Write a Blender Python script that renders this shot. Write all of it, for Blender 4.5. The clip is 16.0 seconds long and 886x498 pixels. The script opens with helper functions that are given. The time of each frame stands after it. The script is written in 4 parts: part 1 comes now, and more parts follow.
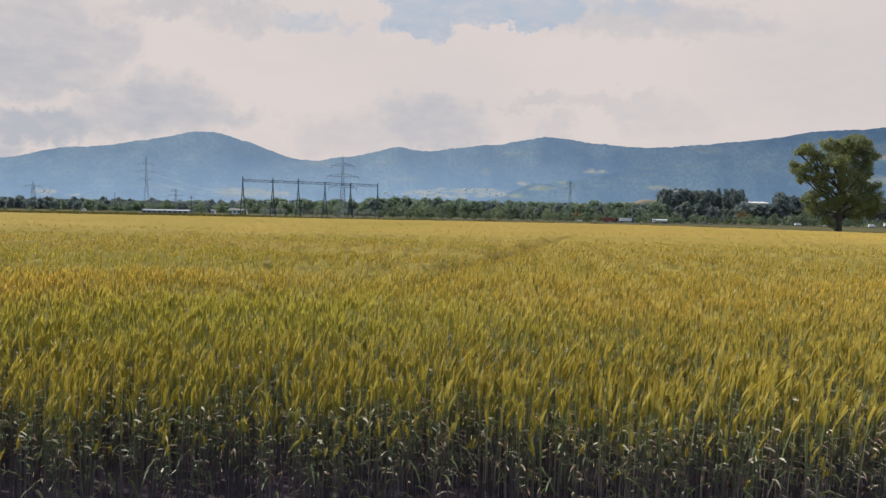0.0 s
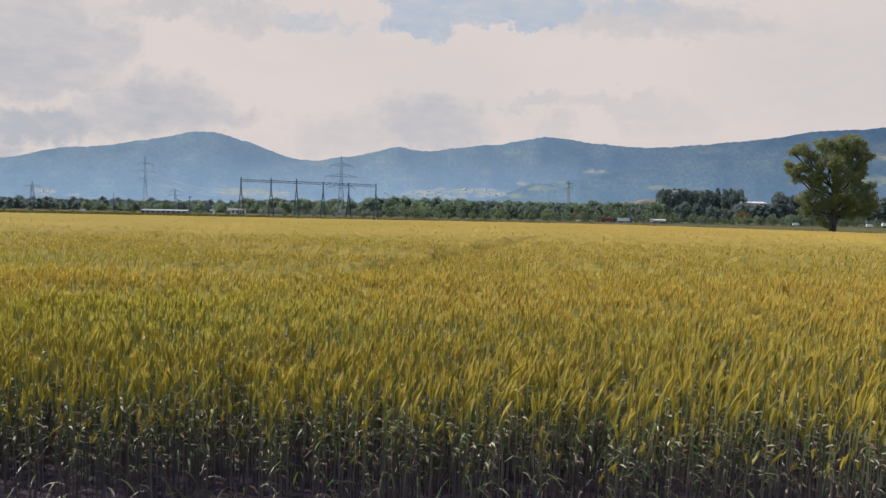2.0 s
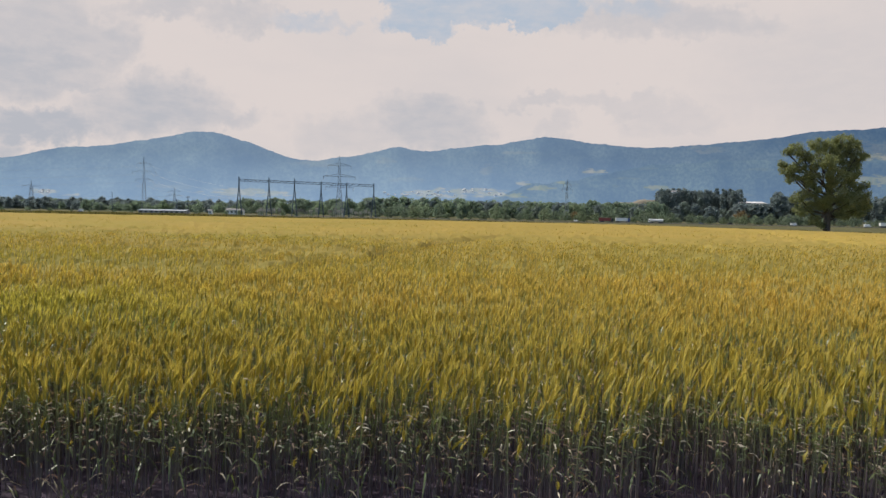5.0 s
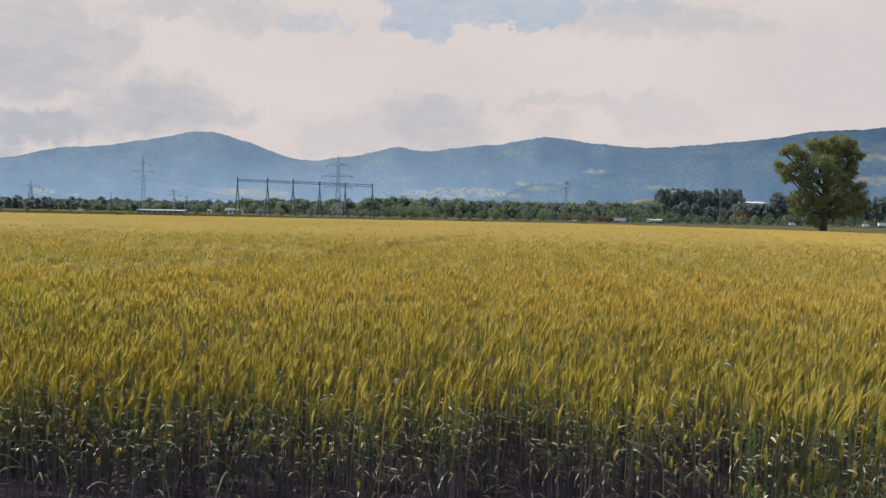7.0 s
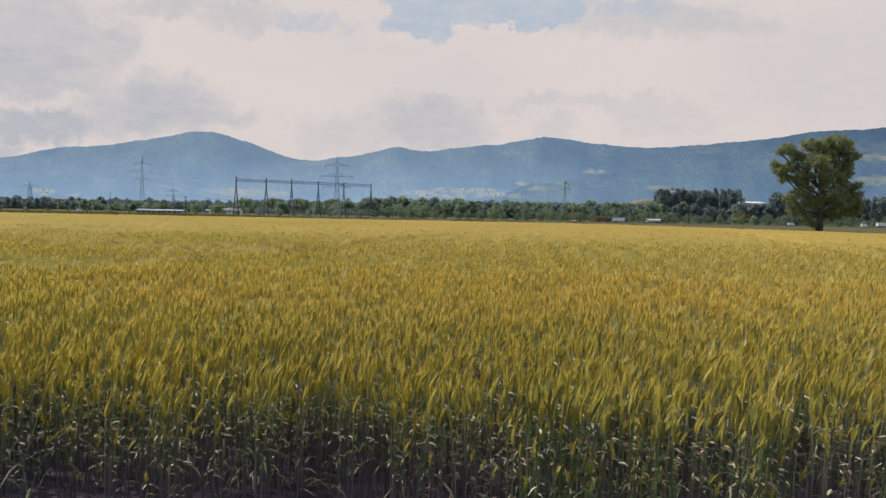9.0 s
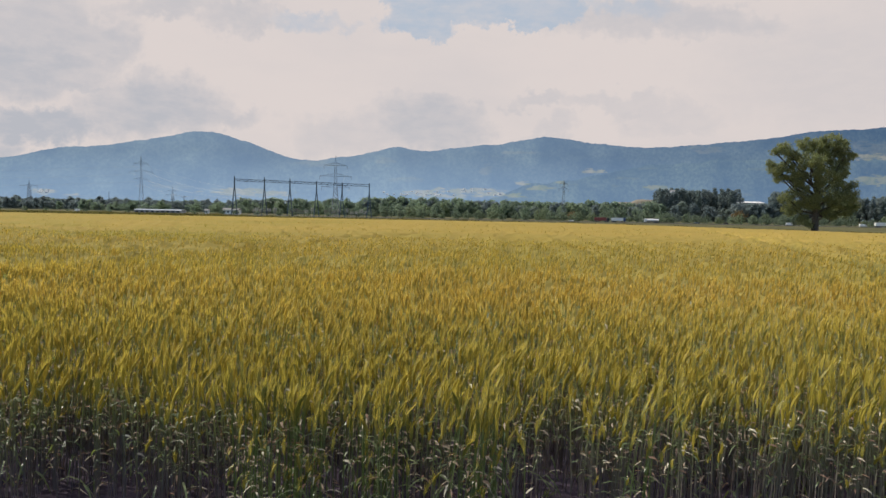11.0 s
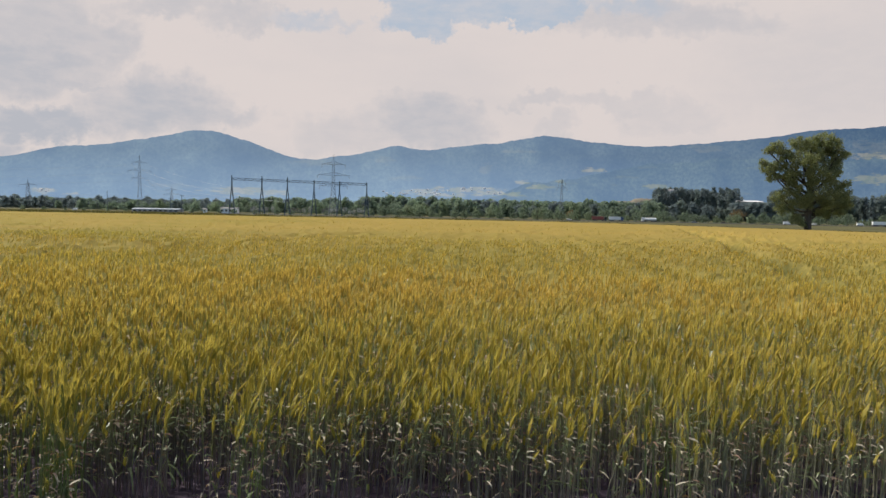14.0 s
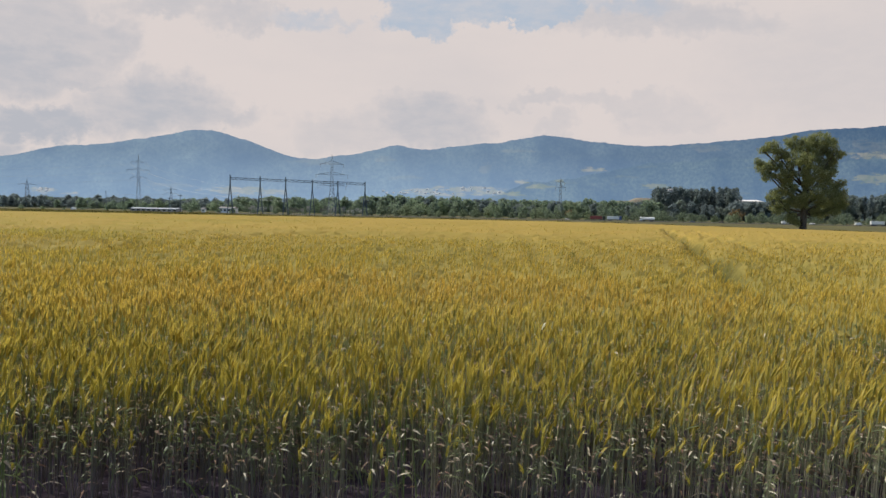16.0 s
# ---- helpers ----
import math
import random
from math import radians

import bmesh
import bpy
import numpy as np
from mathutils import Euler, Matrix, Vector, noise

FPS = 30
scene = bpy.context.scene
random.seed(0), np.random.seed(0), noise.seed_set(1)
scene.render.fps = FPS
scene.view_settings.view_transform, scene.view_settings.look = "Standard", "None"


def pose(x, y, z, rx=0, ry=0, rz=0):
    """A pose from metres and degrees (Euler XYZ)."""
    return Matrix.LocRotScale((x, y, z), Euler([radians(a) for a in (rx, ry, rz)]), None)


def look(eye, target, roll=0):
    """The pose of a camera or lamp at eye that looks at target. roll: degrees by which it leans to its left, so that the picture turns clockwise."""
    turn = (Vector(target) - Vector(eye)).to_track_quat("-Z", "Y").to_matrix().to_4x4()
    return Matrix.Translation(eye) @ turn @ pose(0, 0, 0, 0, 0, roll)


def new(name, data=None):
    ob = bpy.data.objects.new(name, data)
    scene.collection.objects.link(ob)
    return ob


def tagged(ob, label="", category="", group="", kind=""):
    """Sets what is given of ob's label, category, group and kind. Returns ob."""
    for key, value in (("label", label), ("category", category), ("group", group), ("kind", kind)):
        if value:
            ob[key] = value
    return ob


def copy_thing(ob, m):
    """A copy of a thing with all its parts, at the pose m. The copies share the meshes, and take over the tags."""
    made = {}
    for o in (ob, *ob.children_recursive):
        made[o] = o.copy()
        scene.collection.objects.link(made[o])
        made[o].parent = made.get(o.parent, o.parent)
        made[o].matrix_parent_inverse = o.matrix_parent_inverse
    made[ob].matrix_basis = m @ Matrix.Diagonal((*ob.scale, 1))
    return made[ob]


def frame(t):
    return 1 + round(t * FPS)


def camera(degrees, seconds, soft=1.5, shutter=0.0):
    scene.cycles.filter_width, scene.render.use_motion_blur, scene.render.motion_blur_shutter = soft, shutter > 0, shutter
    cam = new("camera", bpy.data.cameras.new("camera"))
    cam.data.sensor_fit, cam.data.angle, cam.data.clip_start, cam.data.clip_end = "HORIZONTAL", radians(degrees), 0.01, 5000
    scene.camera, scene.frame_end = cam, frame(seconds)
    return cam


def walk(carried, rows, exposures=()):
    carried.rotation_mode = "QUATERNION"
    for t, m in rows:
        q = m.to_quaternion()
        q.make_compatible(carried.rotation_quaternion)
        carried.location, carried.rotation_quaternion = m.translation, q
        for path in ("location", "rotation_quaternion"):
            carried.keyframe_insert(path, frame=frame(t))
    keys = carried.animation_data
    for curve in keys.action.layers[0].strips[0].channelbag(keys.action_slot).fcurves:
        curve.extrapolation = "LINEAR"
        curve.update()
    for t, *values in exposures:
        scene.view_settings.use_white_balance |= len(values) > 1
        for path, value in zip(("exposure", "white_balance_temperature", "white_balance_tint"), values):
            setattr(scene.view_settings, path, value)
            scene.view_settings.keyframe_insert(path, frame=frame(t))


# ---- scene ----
# ---- camera: eye height 1.66 m, carried sideways along the field's edge ----
EYE = 1.66
PITCH, ROLL = -3.45, 1.1
cam = camera(68.0, 16.0, soft=1.5)
STEPS = [  # seconds, metres along the edge, metres back from it, metres of height, degrees of pitch added
    (0.0, 0.0, 0.0, 0.010, 0.0), (0.5, 0.413, -0.063, 0.019, 0.0), (1.0, 0.787, -0.128, 0.030, 0.0),
    (1.5, 1.070, -0.177, 0.037, 0.0), (2.0, 1.360, -0.222, 0.042, 0.0), (2.5, 1.622, -0.270, 0.048, 0.0),
    (3.0, 1.880, -0.323, 0.054, 0.0), (3.5, 2.130, -0.373, 0.057, 0.0), (4.0, 2.395, -0.408, 0.056, 0.0),
    (6.5, 3.740, -0.242, 0.018, 0.0), (7.0, 3.957, -0.273, 0.023, 0.0), (7.5, 4.184, -0.310, 0.028, 0.0),
    (8.0, 4.426, -0.335, 0.027, 0.0), (10.5, 6.000, -0.214, -0.003, 0.0), (11.0, 6.300, -0.220, 0.002, -0.01),
    (11.5, 6.590, -0.226, 0.008, -0.02), (12.0, 6.900, -0.232, 0.016, -0.05), (12.5, 7.205, -0.238, 0.023, -0.06),
    (13.0, 7.540, -0.247, 0.028, -0.07), (13.5, 7.885, -0.259, 0.033, -0.08), (14.0, 8.215, -0.279, 0.034, -0.10),
    (14.5, 8.535, -0.298, 0.036, -0.11), (15.0, 8.866, -0.319, 0.038, -0.12), (15.5, 9.188, -0.340, 0.043, -0.13),
    (16.0, 9.503, -0.356, 0.050, -0.14)]


def carried_pose(x, y, z, dp):
    a = radians(PITCH + dp)
    eye = Vector((x, y, EYE + z))
    return look(eye, eye + Vector((0, math.cos(a), math.sin(a))), ROLL)


walk(cam, [(t, carried_pose(x, y, z, dp)) for t, x, y, z, dp in STEPS])

# ---- world: bright broken cloud over a pale blue sky, one soft sun ahead to the west ----
SUN_AZ, SUN_EL = -72.0, 45.0    # degrees clockwise from straight ahead, degrees up
world = bpy.data.worlds.new("sky")
scene.world = world
world.use_nodes = True
wt = world.node_tree
wt.nodes.clear()


def wn(kind, **sets):
    n = wt.nodes.new(kind)
    for key, value in sets.items():
        n.inputs[key].default_value = value
    return n


def wmath(op, a, b=None, clamp=False):
    n = wt.nodes.new("ShaderNodeMath")
    n.operation, n.use_clamp = op, clamp
    for i, v in enumerate((a, b)):
        if v is None:
            continue
        if isinstance(v, (int, float)):
            n.inputs[i].default_value = v
        else:
            wt.links.new(v, n.inputs[i])
    return n.outputs[0]


w_out = wt.nodes.new("ShaderNodeOutputWorld")
w_co = wt.nodes.new("ShaderNodeTexCoord").outputs["Generated"]
w_sky = wt.nodes.new("ShaderNodeTexSky")
w_sky.sky_type, w_sky.sun_disc = "NISHITA", False
w_sky.sun_elevation, w_sky.sun_rotation = radians(SUN_EL), radians(SUN_AZ)
w_sky.air_density, w_sky.dust_density, w_sky.ozone_density = 1.3, 0.8, 2.5
w_blue = wn("ShaderNodeBackground", Strength=0.15)
wt.links.new(w_sky.outputs[0], w_blue.inputs["Color"])
# sight-line slopes across and up, in the units of the list below, pushed about to give billowed edges
w_sep = wt.nodes.new("ShaderNodeSeparateXYZ")
wt.links.new(w_co, w_sep.inputs[0])
w_ahead = wmath("MAXIMUM", w_sep.outputs[1], 0.03)
w_flat = wt.nodes.new("ShaderNodeCombineXYZ")
wt.links.new(wmath("MULTIPLY", wmath("DIVIDE", w_sep.outputs[0], w_ahead), 100.0), w_flat.inputs[0])
wt.links.new(wmath("MULTIPLY", wmath("DIVIDE", w_sep.outputs[2], w_ahead), 100.0), w_flat.inputs[1])


def wvec(op, a, b):
    n = wt.nodes.new("ShaderNodeVectorMath")
    n.operation = op
    for i, v in enumerate((a, b)):
        if isinstance(v, tuple):
            n.inputs[i].default_value = v
        else:
            wt.links.new(v, n.inputs[i])
    return n


def billow(scale, amount, detail=5.0, rough=0.55):
    n = wn("ShaderNodeTexNoise", Scale=scale, Detail=detail, Roughness=rough)
    wt.links.new(w_flat.outputs[0], n.inputs["Vector"])
    return wvec("MULTIPLY", wvec("SUBTRACT", n.outputs["Color"], (0.5, 0.5, 0.5)).outputs[0], (amount, amount * 0.8, 0.0)).outputs[0]


w_puffy = wvec("ADD", wvec("ADD", w_flat.outputs[0], billow(0.28, 9.0)).outputs[0], billow(1.1, 2.6)).outputs[0]
w_ragged = wvec("ADD", wvec("ADD", w_flat.outputs[0], billow(0.16, 14.0, 6.0, 0.6)).outputs[0], billow(0.8, 3.5)).outputs[0]


def patch(space, cx, cy, sx, sy, inner, outer):
    """1 inside an uneven oval of the sky, 0 outside it."""
    off = wvec("MULTIPLY", wvec("SUBTRACT", space, (cx, cy, 0.0)).outputs[0], (1 / sx, 1 / sy, 0.0))
    d = wvec("DOT_PRODUCT", off.outputs[0], off.outputs[0]).outputs["Value"]
    n = wt.nodes.new("ShaderNodeMapRange")
    n.interpolation_type = "SMOOTHSTEP"
    n.inputs["From Min"].default_value, n.inputs["From Max"].default_value = outer, inner
    wt.links.new(d, n.inputs["Value"])
    return n.outputs[0]


# openings of blue sky between the cumulus heads: across, up, half width, half height, how firm the edge is
gaps = None
for cx, cy, sx, sy, soft in ((5.5, 32.0, 14.5, 4.4, 0.6), (-4.0, 28.6, 6.5, 3.6, 0.55), (13.0, 29.8, 8.0, 2.8, 0.7), (3.0, 38.0, 40.0, 6.2, 0.3), (-2.5, 26.4, 4.5, 1.8, 0.3), (-20.0, 27.4, 8.0, 1.6, -0.8), (26.0, 31.0, 10.0, 2.0, -0.6)):
    v = patch(w_puffy, cx, cy, sx, sy, soft, 1.2)
    gaps = v if gaps is None else wmath("MAXIMUM", gaps, v)
# grey bellies and shaded flanks of the clouds, with how dense each is
bellies = None
for cx, cy, sx, sy, dense in ((-64.0, 25.5, 12.0, 7.0, 0.7), (-64.0, 20.5, 12.0, 4.6, 0.9), (-53.0, 24.2, 5.5, 4.0, 0.75), (-44.0, 14.2, 9.5, 4.6, 0.95), (-37.0, 14.0, 8.0, 1.6, 0.7),
                              (-60.5, 11.4, 9.0, 2.2, 1.2), (-67.0, 8.0, 4.0, 2.0, 0.9), (-56.0, 17.0, 6.0, 0.9, 0.7), (-42.0, 29.4, 8.0, 1.8, 0.6), (-31.0, 28.6, 5.5, 2.2, 0.6),
                              (-2.5, 13.2, 8.0, 4.4, 0.8), (-14.0, 11.0, 8.5, 3.6, 0.45), (14.0, 16.6, 4.5, 1.0, 0.5), (16.5, 12.6, 3.2, 1.8, 0.4), (25.0, 16.4, 9.0, 1.4, 0.38),
                              (34.0, 15.0, 8.0, 2.4, 0.32), (34.0, 29.0, 16.0, 2.6, 0.6), (62.0, 22.0, 20.0, 9.0, 0.3)):
    v = wmath("MULTIPLY", patch(w_ragged, cx, cy, sx, sy, 0.0, 2.3), dense)
    bellies = v if bellies is None else wmath("MAXIMUM", bellies, v)
# large soft cloud texture, flattened towards the horizon
w_map = wt.nodes.new("ShaderNodeMapping")
w_map.inputs["Scale"].default_value = (1.0, 1.0, 2.6)
wt.links.new(w_co, w_map.inputs["Vector"])
w_n1 = wn("ShaderNodeTexNoise", Scale=3.2, Detail=7.0, Roughness=0.55)
w_n3 = wn("ShaderNodeTexNoise", Scale=26.0, Detail=8.0, Roughness=0.6)
for n in (w_n1, w_n3):
    wt.links.new(w_map.outputs[0], n.inputs["Vector"])
w_ramp = wt.nodes.new("ShaderNodeMapRange")
w_ramp.inputs["From Min"].default_value, w_ramp.inputs["From Max"].default_value = 0.46, 0.72
wt.links.new(w_n1.outputs[0], w_ramp.inputs["Value"])
w_fine = wt.nodes.new("ShaderNodeMapRange")
w_fine.inputs["From Min"].default_value, w_fine.inputs["From Max"].default_value = 0.36, 0.60
w_fine.inputs["To Min"].default_value = 0.68
wt.links.new(w_n3.outputs[0], w_fine.inputs["Value"])
w_cloud_col = wt.nodes.new("ShaderNodeMix")
w_cloud_col.data_type = "RGBA"
w_cloud_col.inputs[6].default_value = (0.715, 0.645, 0.625, 1)
w_cloud_col.inputs[7].default_value = (0.48, 0.490, 0.535, 1)
grey = wmath("MAXIMUM", wmath("MULTIPLY", w_ramp.outputs[0], 0.22), wmath("MULTIPLY", bellies, w_fine.outputs[0]), True)
wt.links.new(grey, w_cloud_col.inputs[0])
w_gap_col = wt.nodes.new("ShaderNodeMix")         # thin veil of cloud over the blue
w_gap_col.data_type = "RGBA"
wt.links.new(wmath("MULTIPLY", gaps, w_fine.outputs[0]), w_gap_col.inputs[0])
wt.links.new(w_cloud_col.outputs[2], w_gap_col.inputs[6])
w_gap_col.inputs[7].default_value = (0.455, 0.52, 0.615, 1)
w_cloud = wn("ShaderNodeBackground", Strength=1.0)
wt.links.new(w_gap_col.outputs[2], w_cloud.inputs["Color"])
# the cloud breaks up into open blue sky away from the sun, behind the path
w_open = wt.nodes.new("ShaderNodeMapRange")
w_open.inputs["From Min"].default_value, w_open.inputs["From Max"].default_value = 0.45, -0.5
w_open.inputs["To Min"].default_value, w_open.inputs["To Max"].default_value = 0.0, 0.72
wt.links.new(w_sep.outputs[1], w_open.inputs["Value"])
broken = wmath("MULTIPLY", wmath("ADD", wmath("SUBTRACT", w_open.outputs[0], 0.5), wmath("SUBTRACT", w_n1.outputs[0], 0.44)), 6.0, True)
w_mix = wt.nodes.new("ShaderNodeMixShader")
wt.links.new(wmath("SUBTRACT", 1.0, broken, True), w_mix.inputs[0])
wt.links.new(w_blue.outputs[0], w_mix.inputs[1])
wt.links.new(w_cloud.outputs[0], w_mix.inputs[2])
wt.links.new(w_mix.outputs[0], w_out.inputs["Surface"])

sun_data = bpy.data.lights.new("sun", "SUN")
sun_data.energy, sun_data.angle, sun_data.color = 4.55, radians(1.5), (1.0, 0.94, 0.84)
sun = new("sun", sun_data)
_a, _e = radians(SUN_AZ), radians(SUN_EL)
sun.matrix_world = look((-60, 40, 80), (-60 - math.sin(_a) * math.cos(_e), 40 - math.cos(_a) * math.cos(_e), 80 - math.sin(_e)))


# ---- materials ----
class Mat:
    """A small builder of procedural materials."""

    def __init__(self, name):
        self.mat = bpy.data.materials.new(name)
        self.mat.use_nodes = True
        self.t = self.mat.node_tree
        self.t.nodes.clear()
        self.out = self.t.nodes.new("ShaderNodeOutputMaterial")

    def link(self, a, b):
        self.t.links.new(a, b)

    def noise(self, scale, detail=4.0, rough=0.55, space="Object", stretch=(1, 1, 1)):
        co = self.t.nodes.new("ShaderNodeTexCoord").outputs[space]
        m = self.t.nodes.new("ShaderNodeMapping")
        m.inputs["Scale"].default_value = stretch
        self.link(co, m.inputs["Vector"])
        n = self.t.nodes.new("ShaderNodeTexNoise")
        n.inputs["Scale"].default_value, n.inputs["Detail"].default_value, n.inputs["Roughness"].default_value = scale, detail, rough
        self.link(m.outputs[0], n.inputs["Vector"])
        return n.outputs[0]

    def span(self, v, a, b, c=0.0, d=1.0):
        n = self.t.nodes.new("ShaderNodeMapRange")
        n.inputs["From Min"].default_value, n.inputs["From Max"].default_value = a, b
        n.inputs["To Min"].default_value, n.inputs["To Max"].default_value = c, d
        self.link(v, n.inputs["Value"])
        return n.outputs[0]

    def mix(self, fac, a, b, blend="MIX"):
        n = self.t.nodes.new("ShaderNodeMix")
        n.data_type, n.blend_type = "RGBA", blend
        for i, v in ((0, fac), (6, a), (7, b)):
            if isinstance(v, (int, float)):
                n.inputs[i].default_value = v
            elif isinstance(v, tuple):
                n.inputs[i].default_value = (*v[:3], 1.0)
            else:
                self.link(v, n.inputs[i])
        return n.outputs[2]

    def island(self):
        return self.t.nodes.new("ShaderNodeNewGeometry").outputs["Random Per Island"]

    def per_object(self):
        return self.t.nodes.new("ShaderNodeObjectInfo").outputs["Random"]

    def bsdf(self, colour, rough=0.7, metal=0.0, bump=None, height=0.3, dist=0.02, spec=0.5):
        p = self.t.nodes.new("ShaderNodeBsdfPrincipled")
        if isinstance(colour, tuple):
            p.inputs["Base Color"].default_value = (*colour[:3], 1.0)
        else:
            self.link(colour, p.inputs["Base Color"])
        if isinstance(rough, (int, float)):
            p.inputs["Roughness"].default_value = rough
        else:
            self.link(rough, p.inputs["Roughness"])
        p.inputs["Metallic"].default_value = metal
        p.inputs["Specular IOR Level"].default_value = spec
        if bump is not None:
            b = self.t.nodes.new("ShaderNodeBump")
            b.inputs["Strength"].default_value, b.inputs["Distance"].default_value = height, dist
            self.link(bump, b.inputs["Height"])
            self.link(b.outputs[0], p.inputs["Normal"])
        return p.outputs[0]

    def leafy(self, colour, through_colour, share=0.4, rough=0.5, spec=0.4):
        tr = self.t.nodes.new("ShaderNodeBsdfTranslucent")
        if isinstance(through_colour, tuple):
            tr.inputs["Color"].default_value = (*through_colour[:3], 1.0)
        else:
            self.link(through_colour, tr.inputs["Color"])
        m = self.t.nodes.new("ShaderNodeMixShader")
        m.inputs[0].default_value = share
        self.link(self.bsdf(colour, rough, spec=spec), m.inputs[1])
        self.link(tr.outputs[0], m.inputs[2])
        return m.outputs[0]

    def done(self, shader):
        self.link(shader, self.out.inputs["Surface"])
        return self.mat


def plain(name, colour, rough=0.6, metal=0.0, wear=0.25, scale=3.0):
    m = Mat(name)
    n = m.noise(scale, 5.0)
    dark = tuple(c * (1 - wear) for c in colour)
    return m.done(m.bsdf(m.mix(m.span(n, 0.35, 0.7), dark, colour), rough, metal))


def patchy(m):
    """Golden ripeness of the crop, in drifts of several metres."""
    big = m.span(m.noise(0.38, 4.0, stretch=(0.45, 1, 1)), 0.38, 0.62)
    fine = m.span(m.noise(3.0, 3.0), 0.3, 0.7)
    both = m.mix(0.35, big, fine)
    sep = m.t.nodes.new("ShaderNodeSeparateXYZ")      # the outer rows ripen later
    m.link(m.t.nodes.new("ShaderNodeTexCoord").outputs["Object"], sep.inputs[0])
    both = m.mix(m.span(sep.outputs[0], -3.0, 4.0, 0.24, 0.58), both, (1.0, 1.0, 1.0))
    off = m.t.nodes.new("ShaderNodeVectorMath")       # a broad patch near the start is still green
    off.operation = "MULTIPLY_ADD"
    m.link(m.t.nodes.new("ShaderNodeTexCoord").outputs["Object"], off.inputs[0])
    off.inputs[1].default_value, off.inputs[2].default_value = (0.40, 0.48, 0.0), (0.66, -3.0, 0.0)
    far = m.t.nodes.new("ShaderNodeVectorMath")
    far.operation = "LENGTH"
    m.link(off.outputs[0], far.inputs[0])
    both = m.mix(m.span(far.outputs["Value"], 0.35, 1.25, 0.75, 0.0), both, (0.0, 0.0, 0.0))
    return m.mix(m.span(sep.outputs[1], 3.2, 7.0, 0.46, 1.0), (0.0, 0.0, 0.0), both)


def make_ear():
    m = Mat("ripening_ear")
    ripe = patchy(m)
    a = m.mix(ripe, (0.425, 0.385, 0.062), (0.53, 0.37, 0.074))
    c = m.mix(m.span(m.island(), 0.25, 1, 0.0, 0.8), a, (0.21, 0.22, 0.06))
    return m.done(m.leafy(c, c, 0.48, 0.5, 0.35))


def make_late_ear():
    m = Mat("late_green_ear")
    c = m.mix(m.span(m.island(), 0, 1), (0.20, 0.205, 0.05), (0.39, 0.335, 0.09))
    return m.done(m.leafy(c, c, 0.4, 0.5, 0.3))


def make_awn():
    m = Mat("awn")
    ripe = patchy(m)
    c = m.mix(ripe, (0.655, 0.58, 0.085), (0.815, 0.575, 0.118))
    return m.done(m.leafy(c, c, 0.5, 0.45, 0.4))


def make_stem():
    m = Mat("straw_stem")
    sep = m.t.nodes.new("ShaderNodeSeparateXYZ")
    m.link(m.t.nodes.new("ShaderNodeTexCoord").outputs["Object"], sep.inputs[0])
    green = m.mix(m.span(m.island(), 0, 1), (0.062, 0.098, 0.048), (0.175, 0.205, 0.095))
    dry_shaded = m.mix(m.span(m.island(), 0, 1), (0.086, 0.065, 0.096), (0.165, 0.128, 0.164))
    c = m.mix(m.span(sep.outputs[2], 0.20, 0.48), dry_shaded, green)          # withered sheaths below, purpled to stand in for shade; green above
    # yellow-green necks under the ears, brightened as if sunlit
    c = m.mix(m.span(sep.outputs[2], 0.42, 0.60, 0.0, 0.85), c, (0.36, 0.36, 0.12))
    c = m.mix(m.span(sep.outputs[0], 6.8, 10.0, 0.0, 0.4), c, (0.36, 0.36, 0.22))   # paler straw along this stretch
    g = m.mix(m.span(m.noise(9.0), 0.4, 0.7, 0.0, 0.5), c, (0.14, 0.12, 0.085))
    return m.done(m.leafy(g, (0.26, 0.28, 0.06), 0.25, 0.4, 0.5))


def make_leaf():
    m = Mat("green_blade")
    c = m.mix(m.span(m.island(), 0, 1), (0.07, 0.11, 0.055), (0.18, 0.215, 0.10))
    d = m.mix(m.span(m.noise(0.8), 0.4, 0.65), c, (0.09, 0.13, 0.055))
    return m.done(m.leafy(d, (0.24, 0.31, 0.06), 0.42, 0.4, 0.6))


def make_dry_leaf():
    m = Mat("withered_blade")
    p = m.t.nodes.new("ShaderNodeMath")
    p.operation = "POWER"
    p.inputs[1].default_value = 2.2
    m.link(m.island(), p.inputs[0])
    # the pale end of the withered colour also stands in for glints
    c = m.mix(p.outputs[0], (0.19, 0.115, 0.085), (0.74, 0.70, 0.54))
    return m.done(m.leafy(c, (0.40, 0.26, 0.10), 0.3, 0.7, 0.25))


TRACK_X, TRACK_SLOPE, TRACK_GAUGE = 11.35, 0.30, 1.75      # the sprayer's wheel tracks: x at y 0, slant, gauge
OLD_TRACK_X = -3.1                                          # an older, half-closed pair beside them


